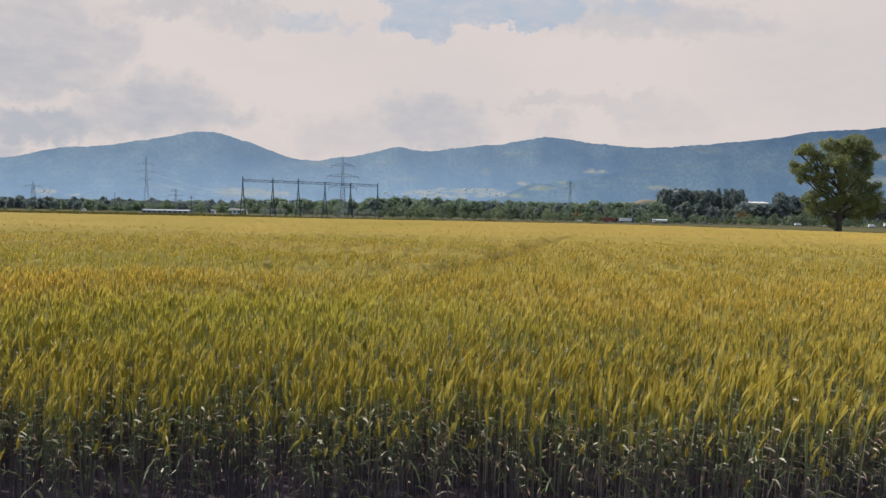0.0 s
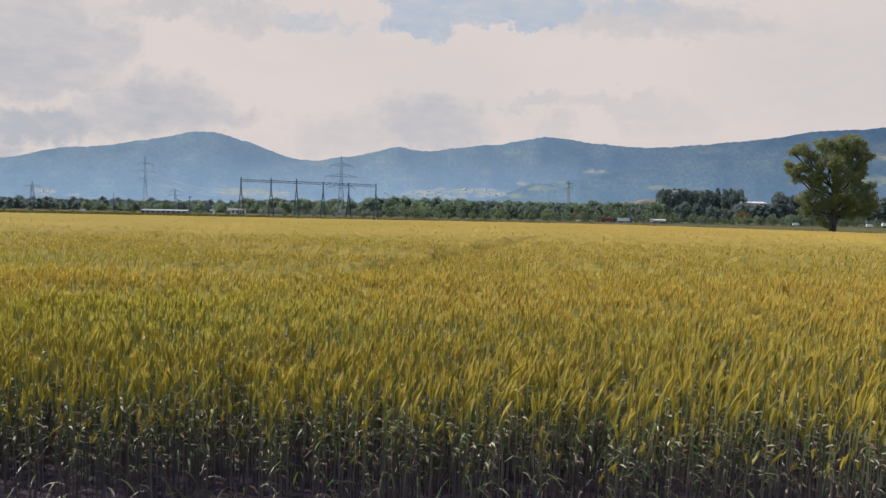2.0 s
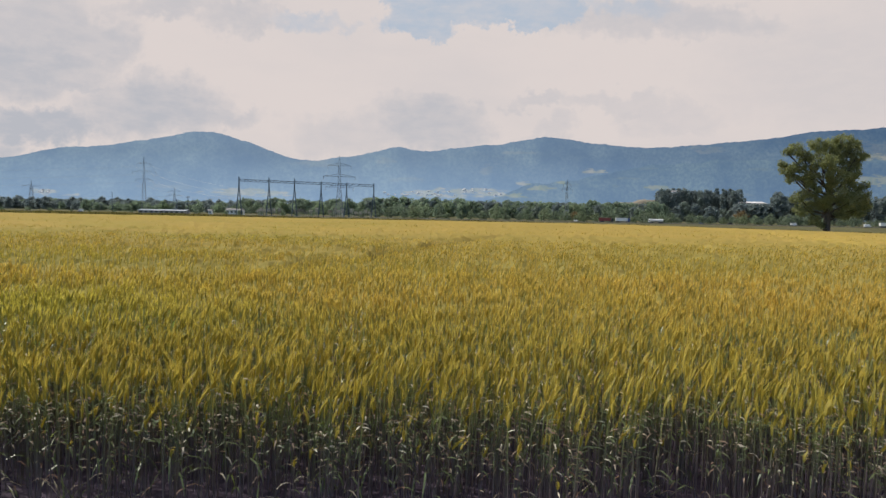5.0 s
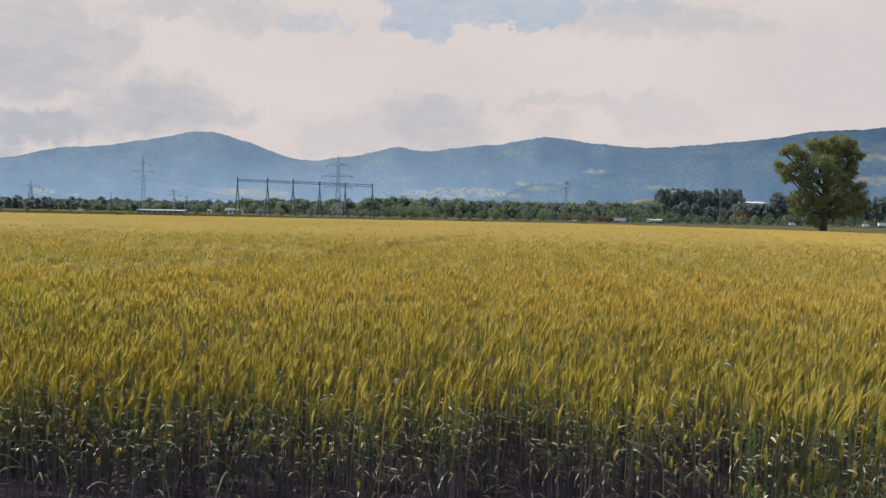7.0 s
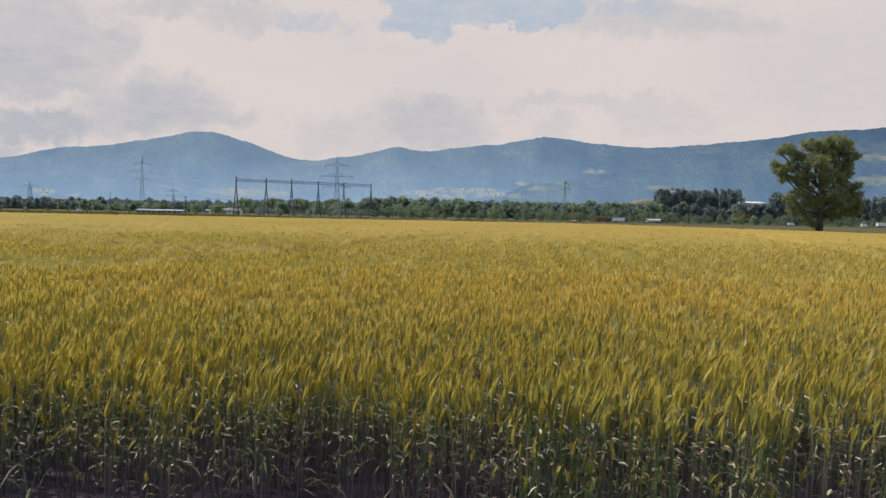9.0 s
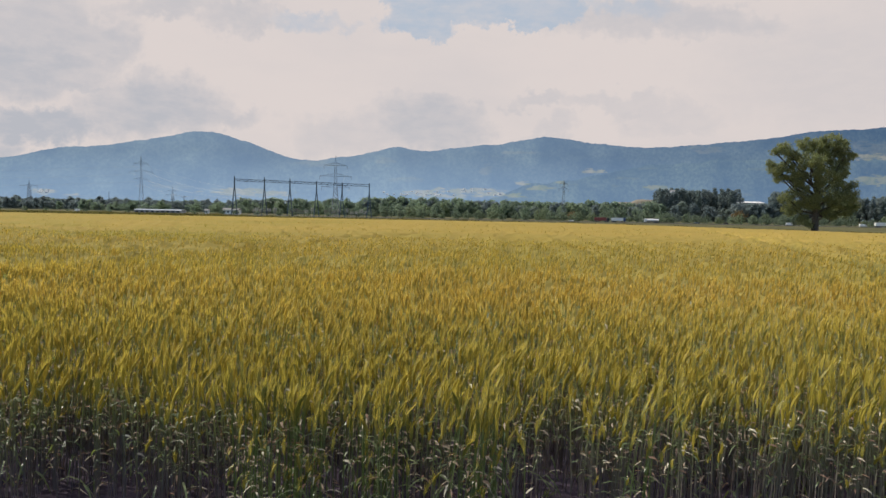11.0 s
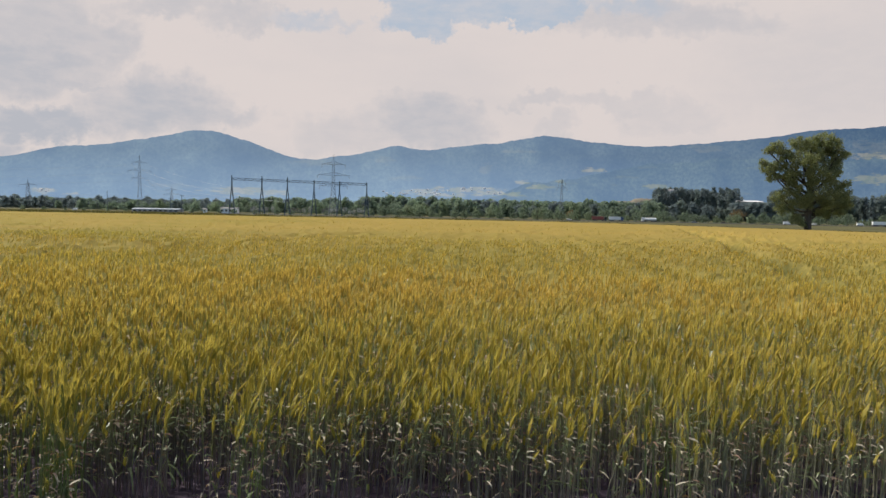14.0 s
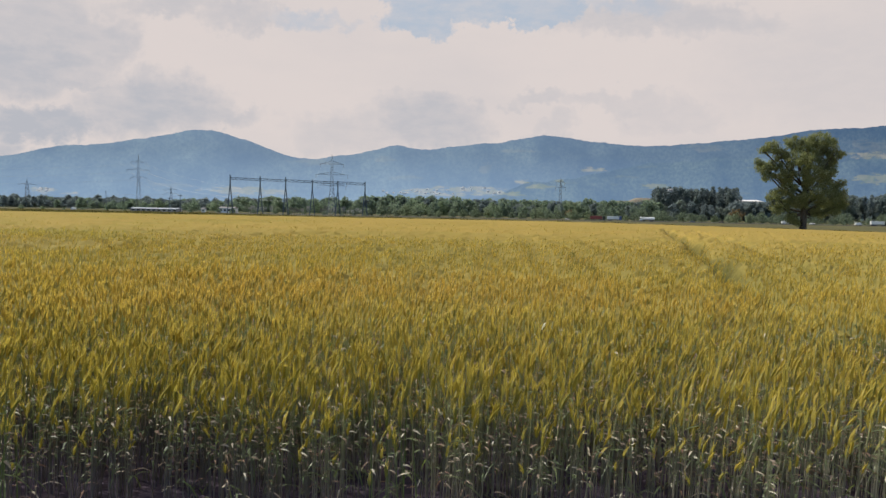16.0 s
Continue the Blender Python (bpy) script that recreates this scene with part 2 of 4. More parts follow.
def make_canopy():
    m = Mat("crop_under_ears")

    def mth(op, x, y=0.0, clamp=False):
        n = m.t.nodes.new("ShaderNodeMath")
        n.operation, n.use_clamp = op, clamp
        for q, v in enumerate((x, y)):
            if isinstance(v, (int, float)):
                n.inputs[q].default_value = v
            else:
                m.link(v, n.inputs[q])
        return n.outputs[0]

    ripe = patchy(m)
    fine = m.span(m.noise(9.0, 5.0), 0.3, 0.65)
    a = m.mix(ripe, (0.225, 0.195, 0.036), (0.335, 0.235, 0.056))
    c = m.mix(fine, m.mix(0.22, a, (0.12, 0.11, 0.025)), a)
    # no ears in the two wheel tracks: brown soil, green blades, and painted shade
    sep = m.t.nodes.new("ShaderNodeSeparateXYZ")
    m.link(m.t.nodes.new("ShaderNodeTexCoord").outputs["Object"], sep.inputs[0])
    x, y = sep.outputs[0], sep.outputs[1]
    wob = m.span(m.noise(0.9, 3.0), 0.3, 0.7, -0.10, 0.10)
    d = mth("ADD", mth("SUBTRACT", mth("SUBTRACT", x, TRACK_X), mth("MULTIPLY", y, TRACK_SLOPE)), wob)
    d = mth("ADD", d, mth("MULTIPLY", mth("SINE", mth("MULTIPLY", y, 0.8)), 0.10))
    wide = m.span(y, 9.0, 26.0, 0.42, 0.32)
    one = mth("SUBTRACT", 1.3, mth("DIVIDE", mth("ABSOLUTE", d), wide), True)
    two = mth("MULTIPLY", mth("SUBTRACT", 1.0, mth("DIVIDE", mth("ABSOLUTE", mth("SUBTRACT", d, TRACK_GAUGE)), wide), True), 0.5)
    c = m.mix(m.span(y, 13.0, 30.0, 0.5, 0.0), c, (0.145, 0.145, 0.042))      # nearer, the leafy layer shows between the ears, darkened for their shade
    bare = mth("MULTIPLY", mth("MAXIMUM", one, two), mth("MULTIPLY", m.span(y, 28.0, 60.0, 0.95, 0.0), m.span(y, 7.0, 14.0, 0.2, 1.0)))
    c = m.mix(bare, c, m.mix(fine, (0.035, 0.038, 0.013), (0.07, 0.08, 0.024)))
    return m.done(m.bsdf(c, 0.85, bump=m.noise(14.0, 5.0, stretch=(1, 0.5, 1)), height=0.25, dist=0.06, spec=0.1))


def make_ground():
    m = Mat("meadow_and_soil")
    sep = m.t.nodes.new("ShaderNodeSeparateXYZ")
    m.link(m.t.nodes.new("ShaderNodeTexCoord").outputs["Object"], sep.inputs[0])
    grass = m.mix(m.span(m.noise(0.05, 6.0), 0.35, 0.65), (0.062, 0.060, 0.023), (0.105, 0.098, 0.036))
    grass = m.mix(m.span(m.noise(1.3, 4.0), 0.4, 0.7), grass, (0.06, 0.062, 0.022))
    # soil colour tinted purple to imitate the shade under the wheat
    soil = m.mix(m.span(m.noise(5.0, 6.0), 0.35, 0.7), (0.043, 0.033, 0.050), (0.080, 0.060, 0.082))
    y = sep.outputs[1]
    near = m.span(y, 2.6, 3.4)
    far = m.span(y, 176.0, 174.0)
    n = m.t.nodes.new("ShaderNodeMath")
    n.operation, n.use_clamp = "MULTIPLY", True
    m.link(near, n.inputs[0]), m.link(far, n.inputs[1])
    return m.done(m.bsdf(m.mix(n.outputs[0], grass, soil), 0.95, bump=m.noise(12.0, 6.0), height=0.6, dist=0.05, spec=0.2))


def make_tree_leaf(name, dark, light, glow, far=False):
    m = Mat(name)
    c = m.mix(m.span(m.island(), 0, 1), dark, light)
    c = m.mix(m.span(m.per_object(), 0, 1, 0.0, 0.35), c, tuple(0.75 * v for v in dark))
    if far:                                           # some trees are a fresher, yellower green
        c = m.mix(m.span(m.per_object(), 0.55, 1.0, 0.0, 0.7), c, (1.15 * light[0], 1.1 * light[1], 0.75 * light[2]))
    return m.done(m.leafy(c, glow, 0.62 if far else 0.5, 0.55, 0.3))


def make_bark():
    m = Mat("bark")
    n = m.noise(4.0, 6.0, stretch=(1, 1, 0.25))
    return m.done(m.bsdf(m.mix(m.span(n, 0.35, 0.7), (0.035, 0.03, 0.025), (0.10, 0.085, 0.07)), 0.9, bump=n, height=0.8, dist=0.1))


def bearing(px, py):
    """Sideways and upward slope of a sight line, from how far across and down the view it lies at the start."""
    return (px - 784.0) / 1162.0, (371.0 + 0.0192 * (px - 784.0) - py) / 1162.0


# open fields on the far slopes: column, row, half width, half height of each
MEADOWS = ((440, 341, 60, 5), (430, 337, 40, 3), (82, 339, 17, 4.5), (128, 344, 14, 2), (750, 341, 34, 4), (830, 338, 52, 4), (880, 345, 42, 4), (790, 347, 44, 2.5),
           (955, 333, 19, 3.5), (925, 325, 10, 2.5), (992, 323, 9, 2), (1050, 304, 19, 3.2), (1163, 332, 21, 4), (1548, 319, 36, 7), (1545, 279, 40, 4.5))
CLEARINGS = ((915, 271, 28, 2.2), (555, 290, 30, 5), (680, 286, 15, 6), (1145, 299, 14, 1.6), (1088, 329, 6, 1.5), (1545, 264, 34, 10), (1245, 267, 26, 5), (1300, 345, 32, 2),
             (1010, 327, 14, 1.6), (1105, 316, 18, 1.8), (1340, 300, 22, 2), (860, 300, 10, 7), (720, 318, 30, 3), (300, 330, 40, 3))


def make_hill(name, wood, wood2, open_a, open_b, haze_west, haze_east, cut):
    """A far mountain side: forest with clearings, under a painted haze glow, more of it towards the sun and low down.
    """
    m = Mat(name)

    def mth(op, x, y, clamp=False):
        n = m.t.nodes.new("ShaderNodeMath")
        n.operation, n.use_clamp = op, clamp
        for q, v in enumerate((x, y)):
            if isinstance(v, (int, float)):
                n.inputs[q].default_value = v
            else:
                m.link(v, n.inputs[q])
        return n.outputs[0]

    sep = m.t.nodes.new("ShaderNodeSeparateXYZ")
    m.link(m.t.nodes.new("ShaderNodeTexCoord").outputs["Object"], sep.inputs[0])
    u, w = mth("DIVIDE", sep.outputs[0], sep.outputs[1]), mth("DIVIDE", sep.outputs[2], sep.outputs[1])
    flat = m.t.nodes.new("ShaderNodeCombineXYZ")
    m.link(u, flat.inputs[0]), m.link(w, flat.inputs[1])

    def cover(scale, detail, rough):
        n = m.t.nodes.new("ShaderNodeTexNoise")
        n.inputs["Scale"].default_value, n.inputs["Detail"].default_value, n.inputs["Roughness"].default_value = scale, detail, rough
        m.link(flat.outputs[0], n.inputs["Vector"])
        return n.outputs[0]

    n1, n2, n3 = cover(14.0, 6.0, 0.6), cover(210.0, 3.0, 0.65), cover(9.0, 10.0, 0.74)
    forest = m.mix(m.span(n3, 0.38, 0.62), wood, wood2)
    forest = m.mix(m.span(n2, 0.40, 0.62, 0.0, 0.65), forest, wood)
    fields = m.mix(m.span(cover(60.0, 2.0, 0.5), 0.45, 0.55), open_a, open_b)
    strip = m.t.nodes.new("ShaderNodeCombineXYZ")
    m.link(mth("MULTIPLY", u, 0.22), strip.inputs[0]), m.link(w, strip.inputs[1])
    rn = m.t.nodes.new("ShaderNodeTexNoise")
    rn.inputs["Scale"].default_value, rn.inputs["Detail"].default_value, rn.inputs["Roughness"].default_value = 260.0, 3.0, 0.6
    m.link(strip.outputs[0], rn.inputs["Vector"])
    rag = m.span(rn.outputs[0], 0.3, 0.7, -2.4, 1.9)
    open_land = m.span(n1, cut, cut + 0.02)
    for k, (px, py, sx, sy) in enumerate(MEADOWS + CLEARINGS):
        cu, cw = bearing(px, py)
        du = mth("DIVIDE", mth("SUBTRACT", u, cu), sx / 1162.0)
        dw = mth("DIVIDE", mth("SUBTRACT", w, cw), sy / 1162.0)
        d = mth("ADD", mth("ADD", mth("MULTIPLY", du, du), mth("MULTIPLY", dw, dw)), rag)
        open_land = mth("MAXIMUM", open_land, m.span(d, 1.4, 0.4, 0.0, 0.68 if k < len(MEADOWS) else 0.16))
    c = m.mix(open_land, forest, fields)
    # distance haze painted as bluish emission, weaker eastward and higher up
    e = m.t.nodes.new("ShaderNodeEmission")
    haze_glow = m.mix(m.span(sep.outputs[0], -100.0, 2700.0), haze_west, haze_east)
    haze_glow = m.mix(m.span(open_land, 0.0, 1.0, 0.0, 0.38), haze_glow, (0.0, 0.0, 0.0))      # less painted haze on the open land, so it reads nearer
    m.link(m.mix(m.span(sep.outputs[2], 20.0, 330.0), haze_glow, m.mix(0.30, haze_glow, (0.0, 0.0, 0.0))), e.inputs["Color"])
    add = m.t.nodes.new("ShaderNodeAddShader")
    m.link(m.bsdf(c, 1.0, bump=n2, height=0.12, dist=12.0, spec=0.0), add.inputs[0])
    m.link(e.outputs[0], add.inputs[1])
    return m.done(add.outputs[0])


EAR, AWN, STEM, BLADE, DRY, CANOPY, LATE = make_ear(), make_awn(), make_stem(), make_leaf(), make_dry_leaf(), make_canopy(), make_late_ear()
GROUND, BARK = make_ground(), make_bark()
BROWNLEAF = make_tree_leaf("russet_leaves", (0.10, 0.085, 0.05), (0.24, 0.18, 0.09), (0.22, 0.16, 0.07))
VERGE = make_tree_leaf("rough_grass", (0.065, 0.066, 0.018), (0.165, 0.145, 0.045), (0.15, 0.14, 0.04))
OAK = make_tree_leaf("broad_leaves", (0.08, 0.11, 0.08), (0.41, 0.425, 0.175), (0.29, 0.325, 0.12))
# distance haze is painted into FARLEAF and PINE as paler, bluer leaves
FARLEAF = make_tree_leaf("hazed_wood_leaves", (0.165, 0.215, 0.205), (0.245, 0.305, 0.20), (0.215, 0.29, 0.195), True)
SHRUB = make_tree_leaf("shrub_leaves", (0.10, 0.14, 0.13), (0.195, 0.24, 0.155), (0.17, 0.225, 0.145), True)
PINE = make_tree_leaf("hazed_dark_wood_leaves", (0.155, 0.20, 0.225), (0.195, 0.245, 0.23), (0.19, 0.24, 0.245), True)
STEEL = plain("galvanised_steel", (0.15, 0.19, 0.24), 0.6, 0.1)
DARKSTEEL = plain("weathered_steel", (0.08, 0.115, 0.155), 0.55, 0.2)
CONCRETE = plain("concrete", (0.42, 0.40, 0.38), 0.85)
WHITE = plain("white_sheet", (0.78, 0.78, 0.78), 0.4, wear=0.1)
CREAM = plain("pale_render", (0.30, 0.31, 0.33), 0.8, wear=0.15)
GREYROOF = plain("grey_roof", (0.26, 0.25, 0.26), 0.7)
RED = plain("red_tarpaulin", (0.24, 0.055, 0.05), 0.6, wear=0.15)
BLUEPAINT = plain("blue_paint", (0.05, 0.10, 0.25), 0.35, wear=0.1)
DARKPAINT = plain("dark_paint", (0.03, 0.03, 0.035), 0.3)
RUBBER = plain("rubber", (0.02, 0.02, 0.02), 0.9)
ASPHALT = plain("asphalt", (0.055, 0.055, 0.058), 0.9, scale=0.6)
CERAMIC = plain("brown_ceramic", (0.10, 0.085, 0.08), 0.3)
EARTH = plain("sandy_earth", (0.21, 0.185, 0.14), 0.95, scale=0.2)
_g = Mat("window_glass")
GLASS = _g.done(_g.bsdf((0.03, 0.04, 0.05), 0.08))
# pale bluish building colours with the distance haze painted in
HAZED = plain("hazed_render", (0.33, 0.37, 0.42), 0.9, wear=0.1)
HAZEROOF = plain("hazed_tiles", (0.44, 0.46, 0.49), 0.9, wear=0.1)
HAZEWALL = plain("hazed_plaster", (0.66, 0.69, 0.72), 0.9, wear=0.08)
WIRE = plain("wire", (0.50, 0.55, 0.60), 0.5, 0.1)


# ---- mesh helpers ----
def smooth01(a, b, v):
    t = np.clip((np.asarray(v, float) - a) / (b - a), 0, 1)
    return t * t * (3 - 2 * t)


SLOPES = ((50.0, 0.0178, 24.0), (181.0, -0.0056, 40.0), (490.0, -0.0043, 120.0), (1300.0, -0.0079, 200.0))


def ground_z(y):
    """The height of the land: level by the path, then falling gently towards the valley."""
    y = np.asarray(y, float)
    z = np.zeros_like(y)
    for at, slope, soft in SLOPES:
        d = y - at
        z = z - slope * 0.5 * (d + np.sqrt(d * d + soft * soft) - 0.0) + slope * 0.5 * (math.sqrt(at * at + soft * soft) - at)
    return z


def gz(y):
    return float(ground_z(y))


def dip(x, y):
    """The eastern side of the field falls away a little."""
    d = np.asarray(x, float) - 0.27 * np.asarray(y, float)
    return -0.015 * 0.5 * (d + np.sqrt(d * d + 60.0)) * smooth01(28, 62, y) * (1 - smooth01(230, 330, y))


def mesh_np(name, verts, faces, mats, slots=None, smooth=False):
    """A mesh out of numpy arrays; faces all have the same number of corners."""
    me = bpy.data.meshes.new(name)
    verts, faces = np.asarray(verts, np.float32), np.asarray(faces, np.int32)
    n, k = faces.shape
    me.vertices.add(len(verts)), me.loops.add(n * k), me.polygons.add(n)
    me.vertices.foreach_set("co", verts.ravel())
    me.loops.foreach_set("vertex_index", faces.ravel())
    me.polygons.foreach_set("loop_start", np.arange(0, n * k, k, dtype=np.int32))
    me.polygons.foreach_set("loop_total", np.full(n, k, dtype=np.int32))
    for m in mats:
        me.materials.append(m)
    if slots is not None:
        me.polygons.foreach_set("material_index", np.asarray(slots, np.int32))
    me.polygons.foreach_set("use_smooth", np.full(n, smooth))
    me.update(calc_edges=True)
    return me


def part(name, bm, material, parent, label=""):
    me = bpy.data.meshes.new(name)
    bm.to_mesh(me)
    bm.free()
    me.materials.append(material)
    ob = new(name, me)
    ob.parent = parent
    return tagged(ob, label)


def box(bm, x0, x1, y0, y1, z0, z1, bevel=0.0, taper=1.0):
    r = bmesh.ops.create_cube(bm, size=1.0)
    cx, cy = (x0 + x1) / 2, (y0 + y1) / 2
    for v in r["verts"]:
        s = taper if v.co.z > 0 else 1.0
        v.co = Vector((cx + v.co.x * (x1 - x0) * s, cy + v.co.y * (y1 - y0) * s, z0 + (v.co.z + 0.5) * (z1 - z0)))
    if bevel:
        es = list({e for v in r["verts"] for e in v.link_edges})
        bmesh.ops.bevel(bm, geom=es, offset=bevel, segments=2, affect="EDGES", profile=0.5)
    return bm


def bar(bm, a, b, r0, r1=None, sides=4):
    """A tapered bar from a to b."""
    a, b = Vector(a), Vector(b)
    r1 = r0 if r1 is None else r1
    z = (b - a).normalized()
    x = z.orthogonal().normalized()
    y = z.cross(x)
    rings = []
    for p, r in ((a, r0), (b, r1)):
        rings.append([bm.verts.new(p + (x * math.cos(2 * math.pi * i / sides) + y * math.sin(2 * math.pi * i / sides)) * r) for i in range(sides)])
    for i in range(sides):
        j = (i + 1) % sides
        bm.faces.new((rings[0][i], rings[0][j], rings[1][j], rings[1][i]))
    bm.faces.new(rings[0][::-1])
    bm.faces.new(rings[1])
    return bm


def empty(name, m=None):
    ob = new(name)
    if m is not None:
        ob.matrix_basis = m
    return ob


# ---- ground and far hills ----
ys = np.concatenate([np.linspace(-300, -10, 8), np.linspace(-6, 60, 67), np.linspace(64, 240, 40), np.linspace(260, 1400, 50), np.linspace(1500, 4950, 16)])
xs = np.concatenate([-np.geomspace(4900, 20, 30), np.linspace(-16, 26, 43), np.geomspace(30, 4900, 30)])
GX, GY = np.meshgrid(xs, ys)
GZ = ground_z(GY) + 0.02 * np.sin(GX * 1.7 + GY * 0.9) * (np.abs(GX) < 40) * (GY < 60) + dip(GX, GY)
nv, nu = GX.shape
idx = np.arange(nv * nu).reshape(nv, nu)
quads = np.stack([idx[:-1, :-1], idx[:-1, 1:], idx[1:, 1:], idx[1:, :-1]], -1).reshape(-1, 4)
ground = new("ground", mesh_np("ground", np.stack([GX, GY, GZ], -1).reshape(-1, 3), quads, [GROUND], smooth=True))
tagged(ground, "brown field soil and green meadow falling gently to the valley", "ground", kind="structure")

RIDGE = ((-4024, -68, 836), (-2381, 76, 357), (-1953, 75, 266), (-1539, 184, 340), (-1170, 29, 211), (-338, 49, 146), (503, 125, 912),
         (690, 30, 225), (-594, 18, 149), (1763, 24, 233), (2371, 70, 434), (3263, 52, 546), (4097, 323, 2329), (1430, 18, 900), (2900, 8, 700))


def fold(x, y, seed, scale):
    rs = np.random.RandomState(seed)
    z = np.zeros_like(x)
    for o in range(5):
        for _ in range(3):
            a, p = rs.uniform(0, math.pi), rs.uniform(0, 6.28)
            f = 2 ** o / scale
            z += np.sin((x * math.cos(a) + y * math.sin(a)) * f * 6.28 + p) / 2 ** o / 3
    return z


def relief(x, y, v, seed, rough):
    return rough * fold(x, y, seed, 900.0) * np.clip(v * 1.4, 0, 1) * np.clip((1 - v) * 5, 0, 1)


def hill(name, xa, xb, ya, yb, nx, ny, height, mat, label, seed, rough):
    x, v = np.meshgrid(np.linspace(xa, xb, nx), np.linspace(0, 1, ny))
    y = ya + (yb - ya) * v
    up = height(x, y, v)
    z = up + relief(x, y, v, seed, rough)
    z[-1] -= 60
    i = np.arange(nx * ny).reshape(ny, nx)
    q = np.stack([i[:-1, :-1], i[:-1, 1:], i[1:, 1:], i[1:, :-1]], -1).reshape(-1, 4)
    ob = new(name, mesh_np(name, np.stack([x, y, z], -1).reshape(-1, 3), q, [mat], smooth=True))
    return tagged(ob, label, "mountain", kind="structure")


def ridge_height(x, y, v):
    xr = x * 4300.0 / y
    z = np.full_like(x, 294.0 - 10)
    for c, h, w in RIDGE:
        z = z + h * np.exp(-((xr - c) / w) ** 2)
    rs = 3.2 * fold(xr, y * 0, 5, 150.0) + 2.6 * fold(xr, y * 0, 6, 47.0)
    return -25 + (z + 25 + rs * np.clip(v / 0.93, 0, 1) ** 8 + EYE) * np.clip(v / 0.93, 0, 1) ** 1.45 * np.where(v > 0.93, 1 - (v - 0.93) * 2, 1)


def foot_height(x, y, v):
    top = np.interp(x, (40, 228, 357, 465, 594, 950, 1700, 2700), (0, 76, 128, 156, 178, 222, 256, 275)) + 5.0 * fold(x, y * 0, 21, 120.0)
    return -25 + top * np.sin(np.clip(v, 0, 1) * math.pi * 0.72) ** 1.2


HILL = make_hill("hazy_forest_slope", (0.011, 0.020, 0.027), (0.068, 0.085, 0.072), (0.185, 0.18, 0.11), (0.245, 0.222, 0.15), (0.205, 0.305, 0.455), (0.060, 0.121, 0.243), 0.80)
FOOT = make_hill("hazy_foothill_forest", (0.004, 0.011, 0.013), (0.072, 0.092, 0.064), (0.13, 0.145, 0.075), (0.175, 0.175, 0.10), (0.156, 0.238, 0.366), (0.047, 0.098, 0.208), 0.73)
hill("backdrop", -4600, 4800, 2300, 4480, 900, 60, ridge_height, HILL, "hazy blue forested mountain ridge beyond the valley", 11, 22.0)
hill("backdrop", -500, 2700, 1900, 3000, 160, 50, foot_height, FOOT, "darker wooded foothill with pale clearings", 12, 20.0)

# ---- the wheat field ----
rng = np.random.RandomState(7)


def wave(x, y, seed, scale, octaves=3):
    rs = np.random.RandomState(seed)
    z = np.zeros_like(x)
    for o in range(octaves):
        for _ in range(4):
            a, p = rs.uniform(0, math.pi), rs.uniform(0, 6.28)
            f = 6.28 * 2 ** o / scale
            z += np.sin((x * math.cos(a) + y * math.sin(a)) * f + p) / 2 ** o / 4
    return z


EDGE_X = (-9.0, -3.0, 0.0, 2.5, 5.0, 9.5, 20.0)
EDGE_Y = (3.4, 3.25, 3.12, 2.96, 2.98, 2.88, 2.7)


def aslant(x, y):
    """The outer rows follow the slanting edge of the field; further in the rows lie straight. y is counted from an edge at 3.2."""
    return y + (np.interp(x, EDGE_X, EDGE_Y) - 3.2) * np.clip((9.6 - y) / 4.6, 0, 1)


HOLLOWS = ((-0.1, 11.6, 0.9, 0.6), (-2.3, 7.5, 1.1, 0.6), (-1.5, 15.5, 3.2, 0.9), (-7.5, 30.0, 6.0, 1.2), (4.6, 19.5, 2.5, 0.7), (16.4, 12.6, 1.9, 0.5))


def track_depth(x, y):
    """1 in the two wheel tracks that the sprayer left, 0 beside them."""
    d = x - (TRACK_X + TRACK_SLOPE * y) + 0.10 * np.sin(y * 0.8)
    w = 0.20 + 0.09 * smooth01(9, 26, y)
    t = np.exp(-(d / w) ** 2) + 0.47 * np.exp(-((d - TRACK_GAUGE) / (0.7 * w)) ** 2)
    t = t * (1 - 0.9 * smooth01(30, 55, y)) * (0.36 + 0.64 * smooth01(7.0, 13.0, y))
    d = x - (OLD_TRACK_X + 0.28 * y + 0.0035 * (np.maximum(y, 12) - 12) ** 2) + 0.12 * np.sin(y * 0.6)
    t = t + 0.45 * np.exp(-(d / (w + 0.1)) ** 2) * smooth01(9.5, 11, y) * (1 - smooth01(24, 34, y))
    return np.clip(t, 0, 1)


def crop_height(x, y, tracks=True):
    """The height of the ears over the soil."""
    h = 0.71 + 0.035 * wave(x, y, 3, 5.0) + 0.042 * wave(x, y, 4, 0.95) + 0.04 * wave(x * 0.3, y, 8, 6.0, 2)
    for cx, cy, sx, sy in HOLLOWS:
        h = h - 0.17 * np.exp(-((x - cx) / sx) ** 2 - ((y - cy) / sy) ** 2)
    return h if not tracks else h - 0.34 * track_depth(x, y)


def ribbon(points, widths, side):
    """Triangles of a narrow blade along points."""
    v, f = [], []
    for p, w in zip(points, widths):
        p, s = np.array(p), np.array(side) * w * 0.5
        v += [p - s, p + s]
    for i in range(len(points) - 1):
        a = 2 * i
        f += [(a, a + 1, a + 3), (a, a + 3, a + 2)]
    return v, f


def tube(points, radii, sides):
    v, f = [], []
    for (x, y, z), r in zip(points, radii):
        for i in range(sides):
            a = 2 * math.pi * i / sides
            v.append((x + r * math.cos(a), y + r * math.sin(a), z))
    for k in range(len(points) - 1):
        for i in range(sides):
            a, b = k * sides + i, k * sides + (i + 1) % sides
            f += [(a, b, b + sides), (a, b + sides, a + sides)]
    return v, f


